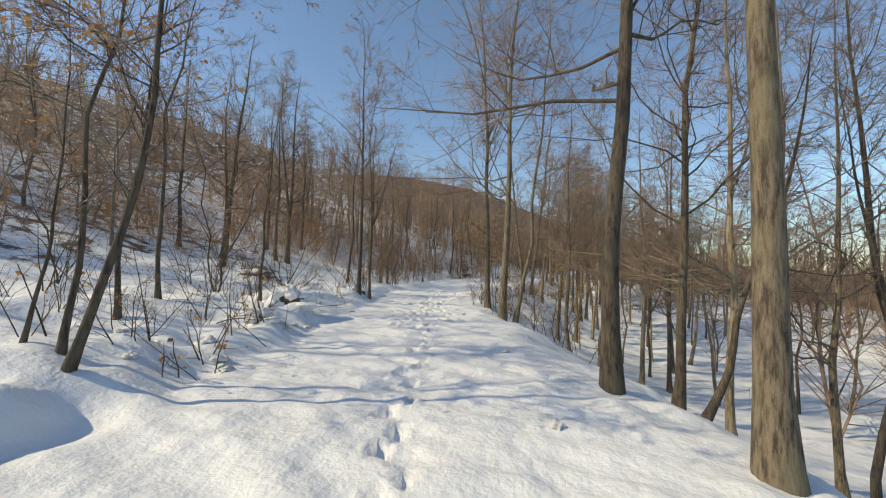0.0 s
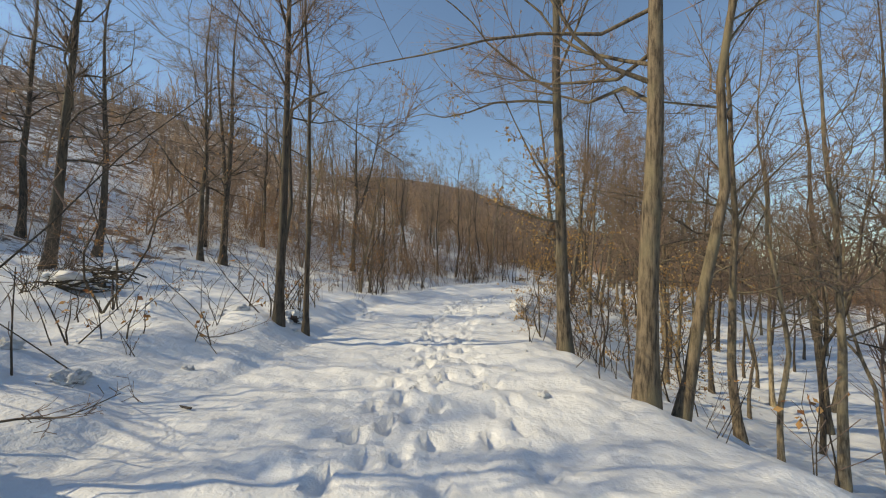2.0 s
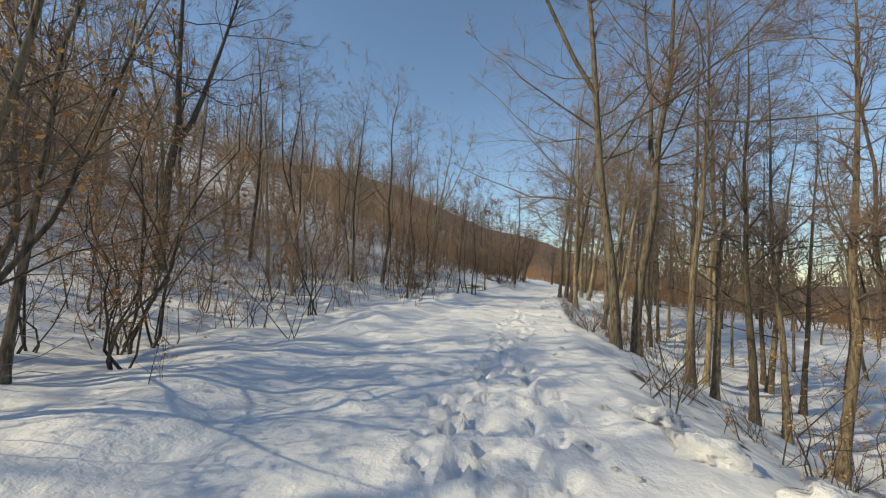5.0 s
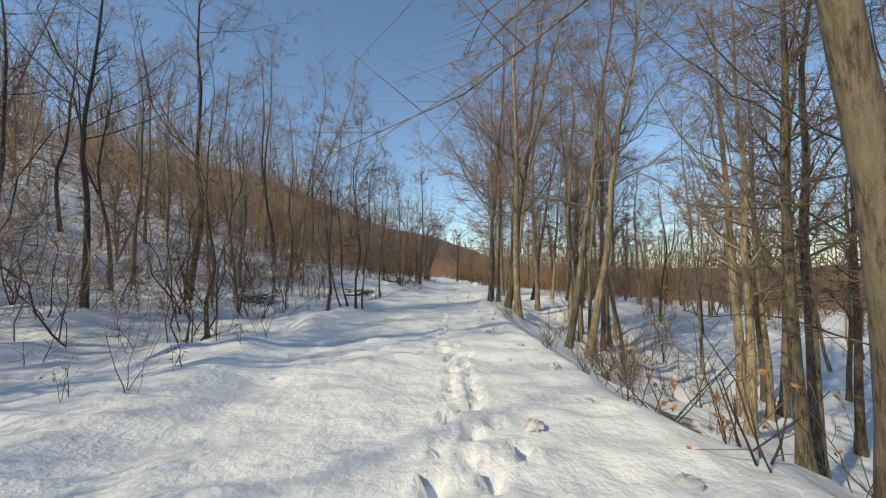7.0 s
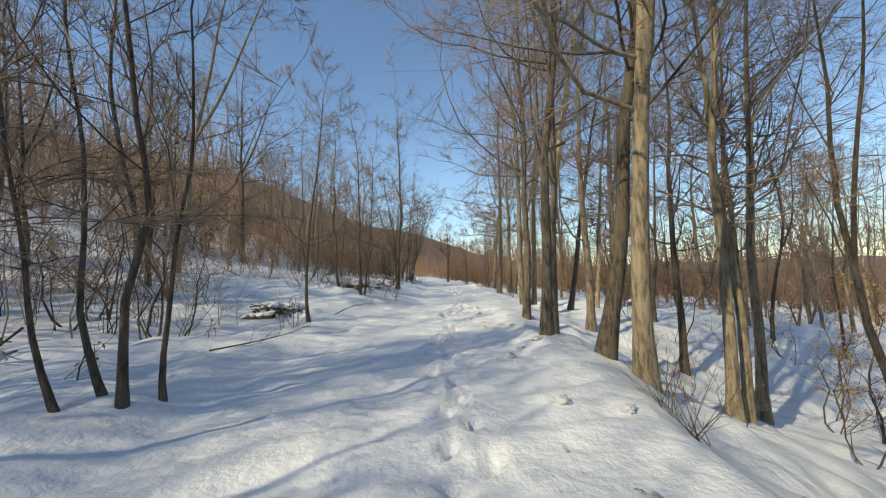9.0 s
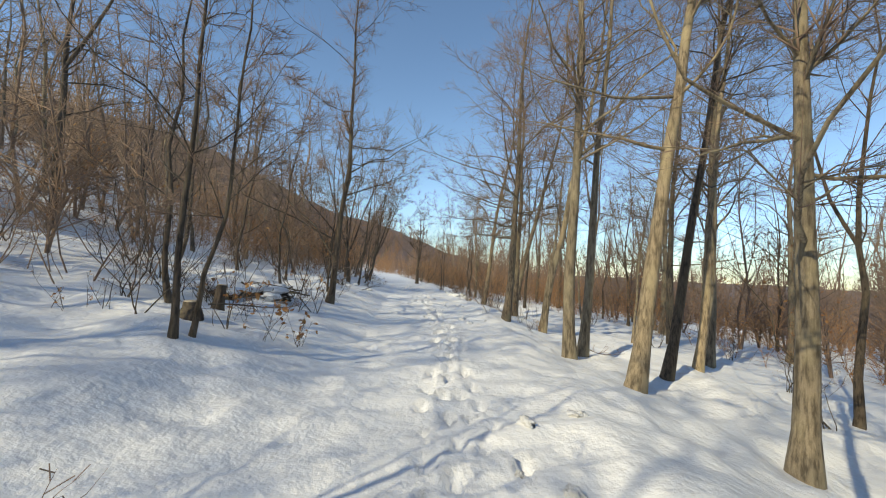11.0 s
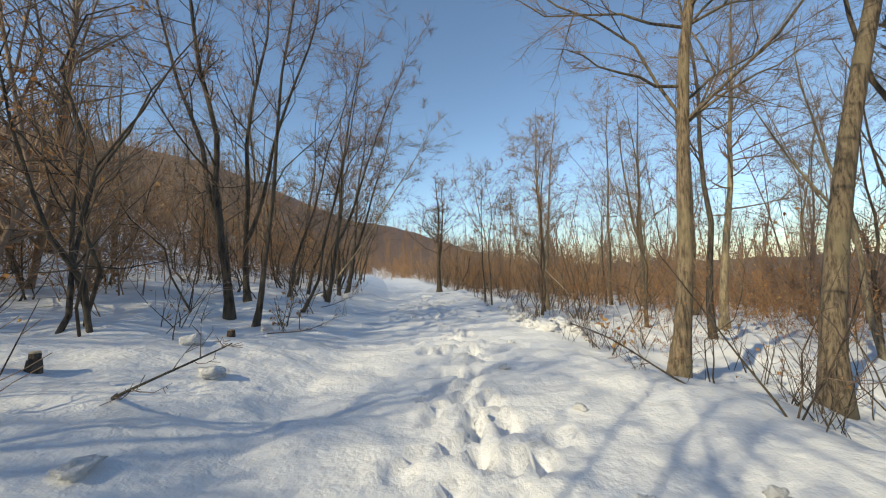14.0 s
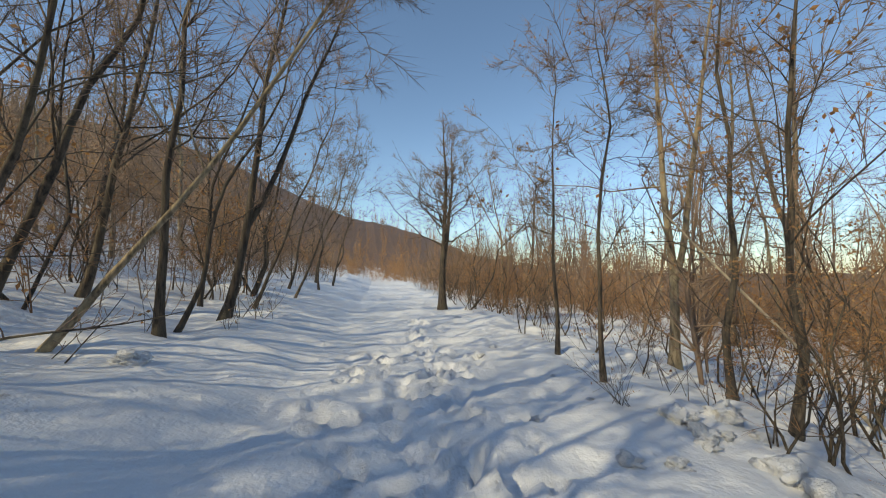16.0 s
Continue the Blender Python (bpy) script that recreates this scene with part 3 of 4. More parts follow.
# trees on the uphill side
tall(-5.25, 2.4, 0.1, 8.5, "dark", (0.16, 0.06), leaves=420)
tall(-5.75, 2.55, 0.08, 8, "dark", (0.05, 0.05), leaves=450)
tall(-6.2, 2.4, 0.05, 4.5, "dark", (0.04, 0.05), leaves=120)
tall(-17.0, 13.7, 0.28, 12, "dark", (0.12, 0.00))
tall(-20.6, 16.6, 0.26, 12, "dark")
tall(-22.6, 15.3, 0.24, 12, "dark")
tall(-8.75, 13.5, 0.17, 12, "dark", (-0.01, -0.00), bow=0.014)
tall(-8.5, 13.95, 0.11, 10, "dark", (0.00, 0.00))
tall(-10.85, 15.7, 0.11, 10, "dark", (0.03, 0.00))
tall(-19.9, 20.2, 0.24, 13, "dark")
tall(-20.2, 21.6, 0.34, 14, "dark", (0.03, 0.00), fork=0.35)
tall(-24.4, 23.7, 0.26, 13, "dark")
tall(-19.6, 32.0, 0.34, 14, "dark", (0.02, 0.00), fork=0.4, crown=0.45, limbs=26, spread=0.45)
tall(-13.5, 23.7, 0.12, 8, "oak", (0.16, 0.00), leaves=420, crown=0.2)
tall(-13.2, 24.0, 0.1, 7, "oak", (0.10, 0.05), leaves=320, crown=0.2)
tall(-13.9, 24.2, 0.1, 7, "oak", (-0.02, 0.05), leaves=260, crown=0.2)
tall(-25.8, 29.4, 0.28, 13, "dark")
tall(-15.3, 64.3, 0.26, 13, "dark", fork=0.5)
tall(-10.25, 42.5, 0.09, 6, "dark", (0.05, 0.00))
tall(-12.6, 39.8, 0.1, 7, "dark")
tall(-9.5, 43.9, 0.085, 8, "dark", (0.02, 0.00), bow=0.028)
tall(-9.3, 44.2, 0.06, 7, "dark", (0.1, 0.02), bow=0.028)
tall(-9.8, 44.1, 0.065, 7, "dark", (-0.05, 0.00), bow=0.028)
tall(-10.0, 43.8, 0.055, 6, "dark", (-0.14, 0.00), bow=0.028)
tall(-8.85, 49.95, 0.09, 7, "dark", (0.08, 0.00))
tall(-7.75, 54.5, 0.09, 8, "dark", (-0.02, 0.00))
tall(-7.6, 54.7, 0.07, 7, "dark", (0.1, 0.0))
tall(-8.8, 57.0, 0.11, 8, "dark")
tall(-6.05, 60.65, 0.19, 11, "dark", (0.03, -0.02), crown=0.2)
tall(-7.6, 61.6, 0.07, 7, "dark", (0.08, -0.02))
tall(-6.2, 62.4, 0.065, 7, "dark", (0.02, 0.00), fork=0.3)
tall(-5.46, 71.45, 0.16, 10, "dark", (-0.10, 0.01), fork=0.3, leaves=120)
tall(-4.87, 71.05, 0.11, 9, "dark", (0.10, 0.05))
tall(-5.6, 73.0, 0.14, 10, "dark", (0.05, -0.02), fork=0.25)
tall(-4.0, 75.0, 0.12, 9, "dark", (0.12, 0.00), fork=0.3)
tall(-4.45, 77.45, 0.085, 6.5, "beech", (0.68, -0.1))
tall(-5.8, 80.0, 0.13, 9, "dark", (0.15, 0.00))
tall(-3.95, 78.55, 0.12, 9, "dark", (0.05, 0.00))
tall(-3.75, 80.3, 0.16, 9, "dark", (0.13, 0.0), fork=0.3)
tall(-7.9, 4.3, 0.1, 8, "dark", (0.05, 0.04), leaves=450)
tall(-9.5, 6.0, 0.11, 9, "dark", (0.06, 0.00), leaves=400)
tall(-8.6, 8.2, 0.09, 7, "dark", (0.06, 0.00), leaves=250)
tall(4.2, 77.6, 0.11, 8, "dark", (0.02, 0.00), leaves=520)
tall(3.4, 76.2, 0.1, 7, "dark", (0.05, 0.00), leaves=420)
tall(2.2, 79.2, 0.08, 6, "dark", (0.00, 0.00), leaves=160)
tall(1.9, 77.4, 0.07, 5.5, "dark", (0.00, 0.00), leaves=60)

# crooked stems that lean out of the bank towards the road
for k, (x, y, dbh, H, lean) in enumerate(((-4.4, 73.2, 0.08, 6.5, 0.22), (-5.0, 74.6, 0.09, 7, 0.3), (-4.2, 76.2, 0.07, 6, 0.18), (-4.9, 77.2, 0.1, 7.5, 0.34), (-4.1, 79.4, 0.08, 6.5, 0.26), (-4.6, 81.4, 0.09, 7, 0.2),
                                          (-3.9, 82.6, 0.08, 6.5, 0.3), (-4.4, 84.2, 0.1, 7.5, 0.24), (-3.6, 86.0, 0.08, 6.5, 0.32), (-4.2, 88.0, 0.1, 7, 0.22), (-3.4, 90.5, 0.09, 7, 0.28), (-3.9, 93.0, 0.1, 7.5, 0.2),
                                          (-3.3, 96.0, 0.1, 8, 0.25), (-3.6, 100.0, 0.12, 8, 0.2), (-9.3, 63.4, 0.1, 7, 0.05), (-7.9, 64.6, 0.08, 6.5, -0.1), (-10.9, 62.6, 0.12, 8, 0.08))):
    tall(x, y, dbh, H, "dark", (lean, -0.06 + 0.03 * (k % 5)), limbs=8, bow=0.05, crown=0.3)


# ---- further trees of the wood ----
random.seed(7)
rng_w = np.random.default_rng(77)
KINDS = []
for k in range(9):
    tone = ("oak", "beech", "dark")[k % 3]
    H, dbh = 10.5 + 0.5 * k, 0.15 + 0.011 * k
    KINDS.append((tree_meshes(500 + k, H, dbh, (rng_w.normal() * 0.05, rng_w.normal() * 0.05), 0.04, 0.4, 0.46, 14, 5, 16,
                              0.45 if k % 2 else 0.0, 0, 0.08, TONES[tone][0], TWIG, LEAF, 6, (), False), tone))


def scatter(count, y0, y1, d0, d1, gap, tries=40):
    """Free places, seeded, that keep their distance from one another."""
    got = []
    for _ in range(count * tries):
        if len(got) >= count:
            break
        y = rng_w.uniform(y0, y1)
        x = float(mid(y)) + d0 + (d1 - d0) * rng_w.uniform() ** 1.25
        if all((x - a) ** 2 + (y - b) ** 2 > gap * gap for a, b in TAKEN):
            TAKEN.append((x, y))
            got.append((x, y))
    return got


for x, y in scatter(52, -2, 29, 8, 36, 1.4) + scatter(56, 29, 76, 7.5, 36, 1.4) + scatter(34, 76, 120, 11, 38, 1.6) + scatter(7, -4, 12, -13, -26, 3.0) + scatter(34, 34, 56, -9, -26, 1.6) + scatter(42, 58, 115, -9, -28, 1.7):
    meshes, tone = KINDS[rng_w.integers(0, 9)]
    stand("tree", meshes, x, y, f"slim leafless woodland tree with {TONES[tone][1]}", "bare tree", "trees of the wood",
          rng_w.uniform(0, 360), rng_w.uniform(0.62, 1.12), 0.05)


# ---- saplings and brush with withered leaves ----
def clump_meshes(seed, stems, H, leaves, leaf_mat, twig_mat, spread=0.25):
    rng = np.random.default_rng(seed)
    P = []
    for _ in range(stems):
        a, r = rng.uniform(0, 6.28), rng.uniform(0.05, 0.3)
        q = stem_line(rng, H * rng.uniform(0.55, 1.1), (rng.normal() * spread, rng.normal() * spread), 0.17, 8, 0.15)
        P.append(q + [r * math.cos(a), r * math.sin(a), 0])
    P = np.stack(P)
    R = np.linspace(1, 0.2, 8)[None] * rng.uniform(0.012, 0.03, (stems, 1)) * (H / 4) ** 0.7
    BP, BR = shoots(rng, P, R, 9, 0.25, 0.98, 60, 0.36, 4, 0.05, 0.26, 0.5, 0.3)
    TP, TR = shoots(rng, BP, BR, 9, 0.1, 1.0, 40, 0.6, 2, 0.05, 0.25, 0.6, 0.2)
    TR = np.maximum(TR, 0.0036)
    out = [("stem", mesh_of("stem", *tubes(P[i:i + 1], R[i:i + 1], 5), BARK_DARK), "") for i in range(stems)]
    out.append(("side_growth", mesh_of("side_growth", *tubes(BP, BR, 3), BARK_DARK), "stuff"))
    out.append(("twig_crown", mesh_of("twig_crown", *spikes(TP, TR), twig_mat), "stuff"))
    if leaves:
        pick = rng.integers(0, len(TP), leaves)
        at = TP[pick, 0] + (TP[pick, 1] - TP[pick, 0]) * rng.uniform(0.2, 1, (leaves, 1))
        out.append(("foliage", mesh_of("foliage", *blades(rng, at, 0.058), leaf_mat, False), "stuff"))
    return out


BRUSH = [clump_meshes(900 + k, 2 + k % 4, 3.4 + 0.35 * k, (20, 90, 180, 280)[k % 4], LEAF, TWIG_RED if k % 2 else TWIG) for k in range(10)]


def brush(count, y0, y1, d0, d1, gap, lo, hi):
    for x, y in scatter(count, y0, y1, d0, d1, gap):
        k = rng_w.integers(0, len(BRUSH))
        dry = "brown withered leaves" if k % 4 else "nearly bare twigs"
        stand("sapling", BRUSH[k], x, y, f"thin multi-stemmed sapling with {dry}, growing from snow", "sapling", "saplings by the road",
              rng_w.uniform(0, 360), rng_w.uniform(lo, hi), 0.03)


brush(5, 0, 9, -11, -5.5, 1.5, 0.3, 0.7)
brush(46, 29, 52, -10.5, -5.2, 0.5, 0.35, 1.0)
brush(14, 55, 66, -10, -5.4, 0.6, 0.3, 0.65)
brush(54, 66, 112, -9, -4.0, 0.5, 0.5, 1.2)
brush(60, 82, 112, 2.6, 9, 0.5, 0.4, 1.0)
brush(18, 74, 88, 3.6, 10, 0.7, 0.35, 0.75)
brush(18, 36, 70, 4.5, 12, 1.0, 0.3, 0.8)
brush(8, 25, 34, -8, -5, 0.8, 0.4, 0.9)

GOLD = [clump_meshes(1000 + k, 3 + k % 3, 3.2 + 0.5 * k, 560 + 60 * k, LEAF_GOLD, TWIG, 0.16) for k in range(4)]
RUST = [clump_meshes(1020 + k, 3 + k % 3, 2.6 + 0.6 * k, 380, LEAF, TWIG_RED, 0.2) for k in range(4)]


def leafy(k, x, y, size, turn, rust=False):
    stand("leafy_sapling", (RUST if rust else GOLD)[k % 4], x, y,
          "young tree holding rust-brown withered leaves, in snow" if rust else "young beech holding golden withered leaves, in snow",
          "sapling", "saplings with leaves", turn, size, 0.03)


for k, (x, y, size, turn) in enumerate(((-4.05, 16.7, 1.0, 20), (-3.5, 17.5, 1.1, 140), (-3.0, 18.4, 1.15, 260), (-4.35, 15.9, 0.5, 80), (-1.9, 18.9, 1.25, 10), (-1.0, 20.0, 1.2, 200),
                                        (-0.4, 21.4, 1.3, 90), (5.0, 46.8, 1.2, 40), (6.2, 48.6, 1.1, 300), (7.0, 44.4, 1.0, 120), (-4.6, 25.3, 0.5, 0), (3.4, 33.5, 0.8, 50), (9.0, 52.0, 1.1, 10))):
    leafy(k, x, y, size, turn)
for k, (x, y, size, turn) in enumerate(((-7.6, 4.4, 0.5, 50), (-12.0, 9.6, 1.1, 100), (-11.4, 12.2, 0.9, 10), (-12.4, 23.0, 1.2, 30), (-14.3, 23.4, 1.3, 190), (-12.9, 25.0, 1.1, 250), (-13.8, 26.2, 1.2, 80),
                                        (2.15, 68.1, 0.45, 10), (2.6, 69.4, 0.5, 90), (3.2, 70.8, 0.6, 200), (4.6, 76.0, 0.8, 30), (5.6, 76.9, 0.9, 130), (5.8, 78.6, 0.9, 220), (3.3, 79.8, 0.7, 310), (2.4, 75.6, 0.5, 60),
                                        (2.3, 81.0, 0.55, 0), (2.9, 84.0, 0.7, 45), (-4.9, 82.5, 1.3, 60), (-4.6, 84.5, 1.4, 160), (-10.8, 8.4, 1.2, 10))):
    leafy(k, x, y, size, turn, True)


# ---- far woods: too many to count ----
def template(seed, H, twigs, leaves, r, lean, angle, fine, leaf_size, reach):
    rng = np.random.default_rng(seed)
    P = np.stack([stem_line(rng, H * f, (rng.normal() * lean, rng.normal() * lean), 0.09, 4, 0.2) for f in (1.0, 0.72)])
    R = np.linspace(1, 0.25, 4)[None] * np.array([[r], [r * 0.7]])
    BP, BR = shoots(rng, P, R, twigs, 0.12, 1.0, angle, reach, 2, 0.1, 0.3, 0.5, 0.4)
    BR = np.maximum(BR, fine)
    stems = tubes(P, R, 3)
    woods = merged([(stems[0], np.concatenate([stems[1][:, [0, 1, 2]], stems[1][:, [0, 2, 3]]])), spikes(BP, BR)])
    at = BP[rng.integers(0, len(BP), max(leaves, 1)), rng.integers(0, 2, max(leaves, 1))]
    return woods, blades(rng, at, leaf_size) if leaves else None


def thicket(name, label, spots, templates, wood_mat, leaf_mat, lo, hi):
    """Woods as one thing: stems with twigs, and the leaves on them."""
    wood, leaf = [], []
    z = ground(spots[:, 0], spots[:, 1])
    for k, (w, b) in enumerate(templates):
        mine = np.arange(k, len(spots), len(templates))
        a, s = rng_w.uniform(0, 6.28, len(mine)), rng_w.uniform(lo, hi, len(mine))
        c, n = np.cos(a), np.sin(a)
        for (V, F), out in ((w, wood),) + (((b, leaf),) if b else ()):
            W = np.stack([(V[:, 0] * c[:, None] - V[:, 1] * n[:, None]), (V[:, 0] * n[:, None] + V[:, 1] * c[:, None]),
                          np.repeat(V[None, :, 2], len(mine), 0)], -1) * s[:, None, None]
            W += np.stack([spots[mine, 0], spots[mine, 1], z[mine]], 1)[:, None]
            out.append((W.reshape(-1, 3), (F[None] + (np.arange(len(mine)) * len(V))[:, None, None]).reshape(-1, F.shape[1])))
    ob = new(name)
    part("undergrowth", mesh_of("undergrowth", *merged(wood), wood_mat), ob, kind="stuff")
    if leaf:
        part("foliage", mesh_of("foliage", *merged(leaf), leaf_mat, False), ob, "brown withered leaves")
    return tagged(ob, label, "thicket", kind="stuff")


def spread_spots(n, y0, y1, d0, d1, power, gaps=0.6):
    y = rng_w.uniform(y0, y1, n)
    d = d0 + (d1 - d0) * rng_w.uniform(0, 1, n) ** power
    x = mid(y) + d
    near = (y < 27) & (d < 0) & (d > -15)
    keep = (wave(x, y, 4.2, 31) + 0.5 * wave(x, y, 13, 33) + rng_w.uniform(-0.6, 0.6, n) > -0.05) & ~near
    keep &= ~((y < 36) & (d < 0) & (rng_w.uniform(0, 1, n) < gaps))
    keep &= ~((y >= 36) & (y < 62) & (d < 0) & (d > -34) & (rng_w.uniform(0, 1, n) < 0.35))
    return np.stack([x, y], 1)[keep]


def scrub(seed, stems, H, leaves):
    """A clump of thin stems with twigs, and some withered leaves, for the hill's foot."""
    rng = np.random.default_rng(seed)
    P = np.stack([stem_line(rng, H * rng.uniform(0.45, 1.1), (rng.normal() * 0.28, rng.normal() * 0.28), 0.14, 5, 0.2) + [rng.normal() * 0.6, rng.normal() * 0.55, 0] for _ in range(stems)])
    R = np.linspace(1, 0.3, 5)[None] * rng.uniform(0.009, 0.02, (stems, 1))
    BP, BR = shoots(rng, P, R, 12, 0.28, 1.0, 58, 0.42, 2, 0.06, 0.28, 0.5, 0.4)
    TP, TR = shoots(rng, BP, BR, 5, 0.1, 1.0, 42, 0.6, 2, 0.05, 0.3, 0.6, 0.25)
    stalks = tubes(P, R, 3)
    woods = merged([(stalks[0], np.concatenate([stalks[1][:, [0, 1, 2]], stalks[1][:, [0, 2, 3]]])), spikes(BP, np.maximum(BR, 0.0065)), spikes(TP, np.maximum(TR, 0.0048))])
    return woods, blades(rng, TP[rng.integers(0, len(TP), leaves), 1], 0.075)


def foot(y):
    """How far left of the road's middle the hill's scrub begins."""
    return np.interp(y, [0, 14, 18, 20, 22, 24, 26, 29, 33, 45, 60, 66, 72, 80], [-12.5, -15, -14, -11.5, -10, -7.6, -6.0, -5.2, -4.6, -5.0, -6.0, -5.2, -4.3, -3.7])


def scrub_spots(n, y0, y1, deep, power):
    y = rng_w.uniform(y0, y1, n)
    d = foot(y) - 0.3 - deep * rng_w.uniform(0, 1, n) ** power
    x = mid(y) + d
    keep = wave(x, y, 3.1, 71) + rng_w.uniform(-0.7, 0.7, n) > -0.45
    return np.stack([x, y], 1)[keep]


SCRUB = [scrub(340 + k, 6, 3.6, 14 if k % 3 else 60) for k in range(9)]
thicket("foothill_scrub", "brown leafless scrub crowding the foot of the snowy hill", np.concatenate([scrub_spots(40, -4, 15, 12, 0.9), scrub_spots(200, 15, 66, 18, 1.0), scrub_spots(85, 66, 112, 10, 1.1)]), SCRUB, TWIG_GREY, LEAF, 0.4, 1.1)
LOW = [template(40 + k, 3.3, 24, 32, 0.011, 0.34, 60, 0.0062, 0.10, 0.42) for k in range(10)]
HIGH = [template(60 + k, 9.0, 66, 3, 0.065, 0.1, 52, 0.009, 0.14, 0.27) for k in range(6)]
thicket("hillside_thicket", "reddish-brown leafless thicket covering the snowy hillside", np.concatenate([spread_spots(3100, -12, 150, -11.5, -75, 1.15, 0.2), spread_spots(300, 0, 36, -13, -48, 1.0, 0.0), spread_spots(260, -4, 20, -15.2, -34, 1.0, 0.0)]), LOW, TWIG_RED, LEAF, 0.4, 1.15)
thicket("hillside_wood", "leafless woodland on the snowy hillside", np.concatenate([spread_spots(620, -25, 190, -15, -90, 1.1), spread_spots(430, 30, 118, -13, -36, 1.0), spread_spots(120, 0, 36, -17, -44, 1.0, 0.0), spread_spots(50, 27, 76, -15, -6.5, 1.0, 0.0)]), HIGH, TWIG_GREY, LEAF, 0.6, 1.35)
low_valley = spread_spots(2200, 0, 150, 13, 70, 1.3)
low_valley = low_valley[(low_valley[:, 1] > 34) | (low_valley[:, 0] > 24)]
thicket("valley_thicket", "brown leafless thicket in the valley wood", low_valley, LOW, TWIG_RED, LEAF, 0.6, 1.4)
thicket("valley_wood", "leafless woodland across the valley floor", np.concatenate([spread_spots(700, 0, 170, 16, 85, 1.2), spread_spots(380, 66, 175, 16, 60, 0.9)]), HIGH, TWIG, LEAF, 0.8, 1.5)
verge = np.concatenate([spread_spots(330, 87, 112, 3.6, 15, 1.0), spread_spots(170, 70, 90, 10, 19, 1.0), spread_spots(330, 70, 112, -13, -5.0, 1.0)])
thicket("roadside_thicket", "waist-high orange-brown thicket beside the road", verge, LOW, TWIG_RED, LEAF, 0.4, 1.25)
ends = np.concatenate([spread_spots(500, 112, 180, -60, -4, 0.8), spread_spots(500, 112, 180, 4, 60, 1.3), spread_spots(170, 121, 150, -5, 5, 1.0)])
thicket("end_thicket", "brown thicket where the road is lost between the trees", ends, LOW, TWIG_RED, LEAF, 0.8, 1.8)
thicket("end_wood", "leafless trees where the road is lost", np.concatenate([spread_spots(70, 108, 165, -40, -4.5, 0.8), spread_spots(60, 112, 165, 4, 30, 1.0), spread_spots(70, 78, 112, 5, 24, 1.0)]), HIGH, TWIG_GREY, LEAF, 0.35, 0.9)
FAR = [template(80 + k, 10.0, 26, 0, 0.09, 0.1, 50, 0.02, 0.14, 0.3) for k in range(5)]
thicket("ridge_wood", "leafless brown woodland along the top of the hill", spread_spots(1300, -40, 300, -175, -52, 1.0, 0.1), FAR, TWIG_GREY, LEAF, 0.6, 1.25)
thicket("far_valley_wood", "leafless brown woodland rising beyond the valley", np.concatenate([spread_spots(900, -10, 260, 55, 170, 1.0), spread_spots(260, 60, 260, 30, 90, 1.0)]), FAR, TWIG, LEAF, 0.7, 1.4)
thicket("far_hill_wood", "leafless brown woodland on the far hill", spread_spots(520, 165, 380, -120, 90, 1.0), HIGH, TWIG_RED, LEAF, 0.7, 1.4)


# ---- sprouts, sticks and lumps on the snow ----
def sprout_meshes(seed, stems, H, leaves=14, leaf_size=0.06):
    rng = np.random.default_rng(seed)
    P = []
    for _ in range(stems):
        a, r = rng.uniform(0, 6.28), rng.uniform(0.0, 0.22)
        P.append(stem_line(rng, H * rng.uniform(0.45, 1.2), (rng.normal() * 0.45, rng.normal() * 0.45), 0.07, 5, 0.1) + [r * math.cos(a), r * math.sin(a), 0])
    P = np.stack(P)
    R = np.linspace(1, 0.35, 5)[None] * rng.uniform(0.005, 0.011, (stems, 1))
    BP, BR = shoots(rng, P, R, 4, 0.3, 0.95, 48, 0.42, 3, 0.1, 0.2, 0.6, 0.12)
    out = [("stem", mesh_of("stem", *tubes(P[i:i + 1], R[i:i + 1], 4), BARK_DARK), "") for i in range(stems)]
    out.append(("twig_crown", mesh_of("twig_crown", *tubes(BP, np.maximum(BR, 0.003), 3), TWIG), "stuff"))
    if seed % 2:
        out.append(("foliage", mesh_of("foliage", *blades(rng, BP[rng.integers(0, len(BP), leaves), 2], leaf_size), LEAF, False), "stuff"))
    return out


SPROUTS = [sprout_meshes(1300 + k, 2 + k % 4, 0.5 + 0.1 * k) for k in range(8)]


def sprouts(count, y0, y1, d0, d1, gap, lo=0.6, hi=1.5):
    for x, y in scatter(count, y0, y1, d0, d1, gap):
        stand("seedling", SPROUTS[rng_w.integers(0, 8)], x, y, "thin leafless seedling poking out of the snow", "seedling", "seedlings in the snow",
              rng_w.uniform(0, 360), rng_w.uniform(lo, hi))


for k, (x, y, size) in enumerate(((-5.8, 3.65, 1.7), (-6.5, 2.45, 1.4), (-5.85, 3.1, 1.5), (-6.4, 6.15, 1.8), (-7.7, 5.9, 1.6), (-5.0, 3.5, 1.4), (-5.8, 5.05, 1.6), (-9.1, 9.2, 2.0),
                                  (-9.95, 16.05, 1.8), (-9.15, 14.4, 1.5), (-9.65, 14.5, 1.9), (-9.7, 14.2, 2.2), (-9.6, 14.7, 1.5), (-6.5, 60.6, 1.9), (-6.7, 60.4, 2.2), (-7.0, 60.9, 2.0), (-3.5, 73.6, 0.7))):
    stand("seedling", SPROUTS[(3 * k + 2) % 8], x, y, "thin dark leafless seedling leaning out of the snow", "seedling", "seedlings in the snow", 53 * k, size)
sprouts(52, 2, 20, -3.0, -8.5, 0.35)
sprouts(26, 20, 50, -3.4, -6.5, 0.35)
sprouts(46, 52, 84, -2.7, -6, 0.3)
sprouts(30, 60, 84, 2.6, 7, 0.3)
sprouts(26, 12, 40, 2.7, 4.6, 0.3, 0.7, 1.8)


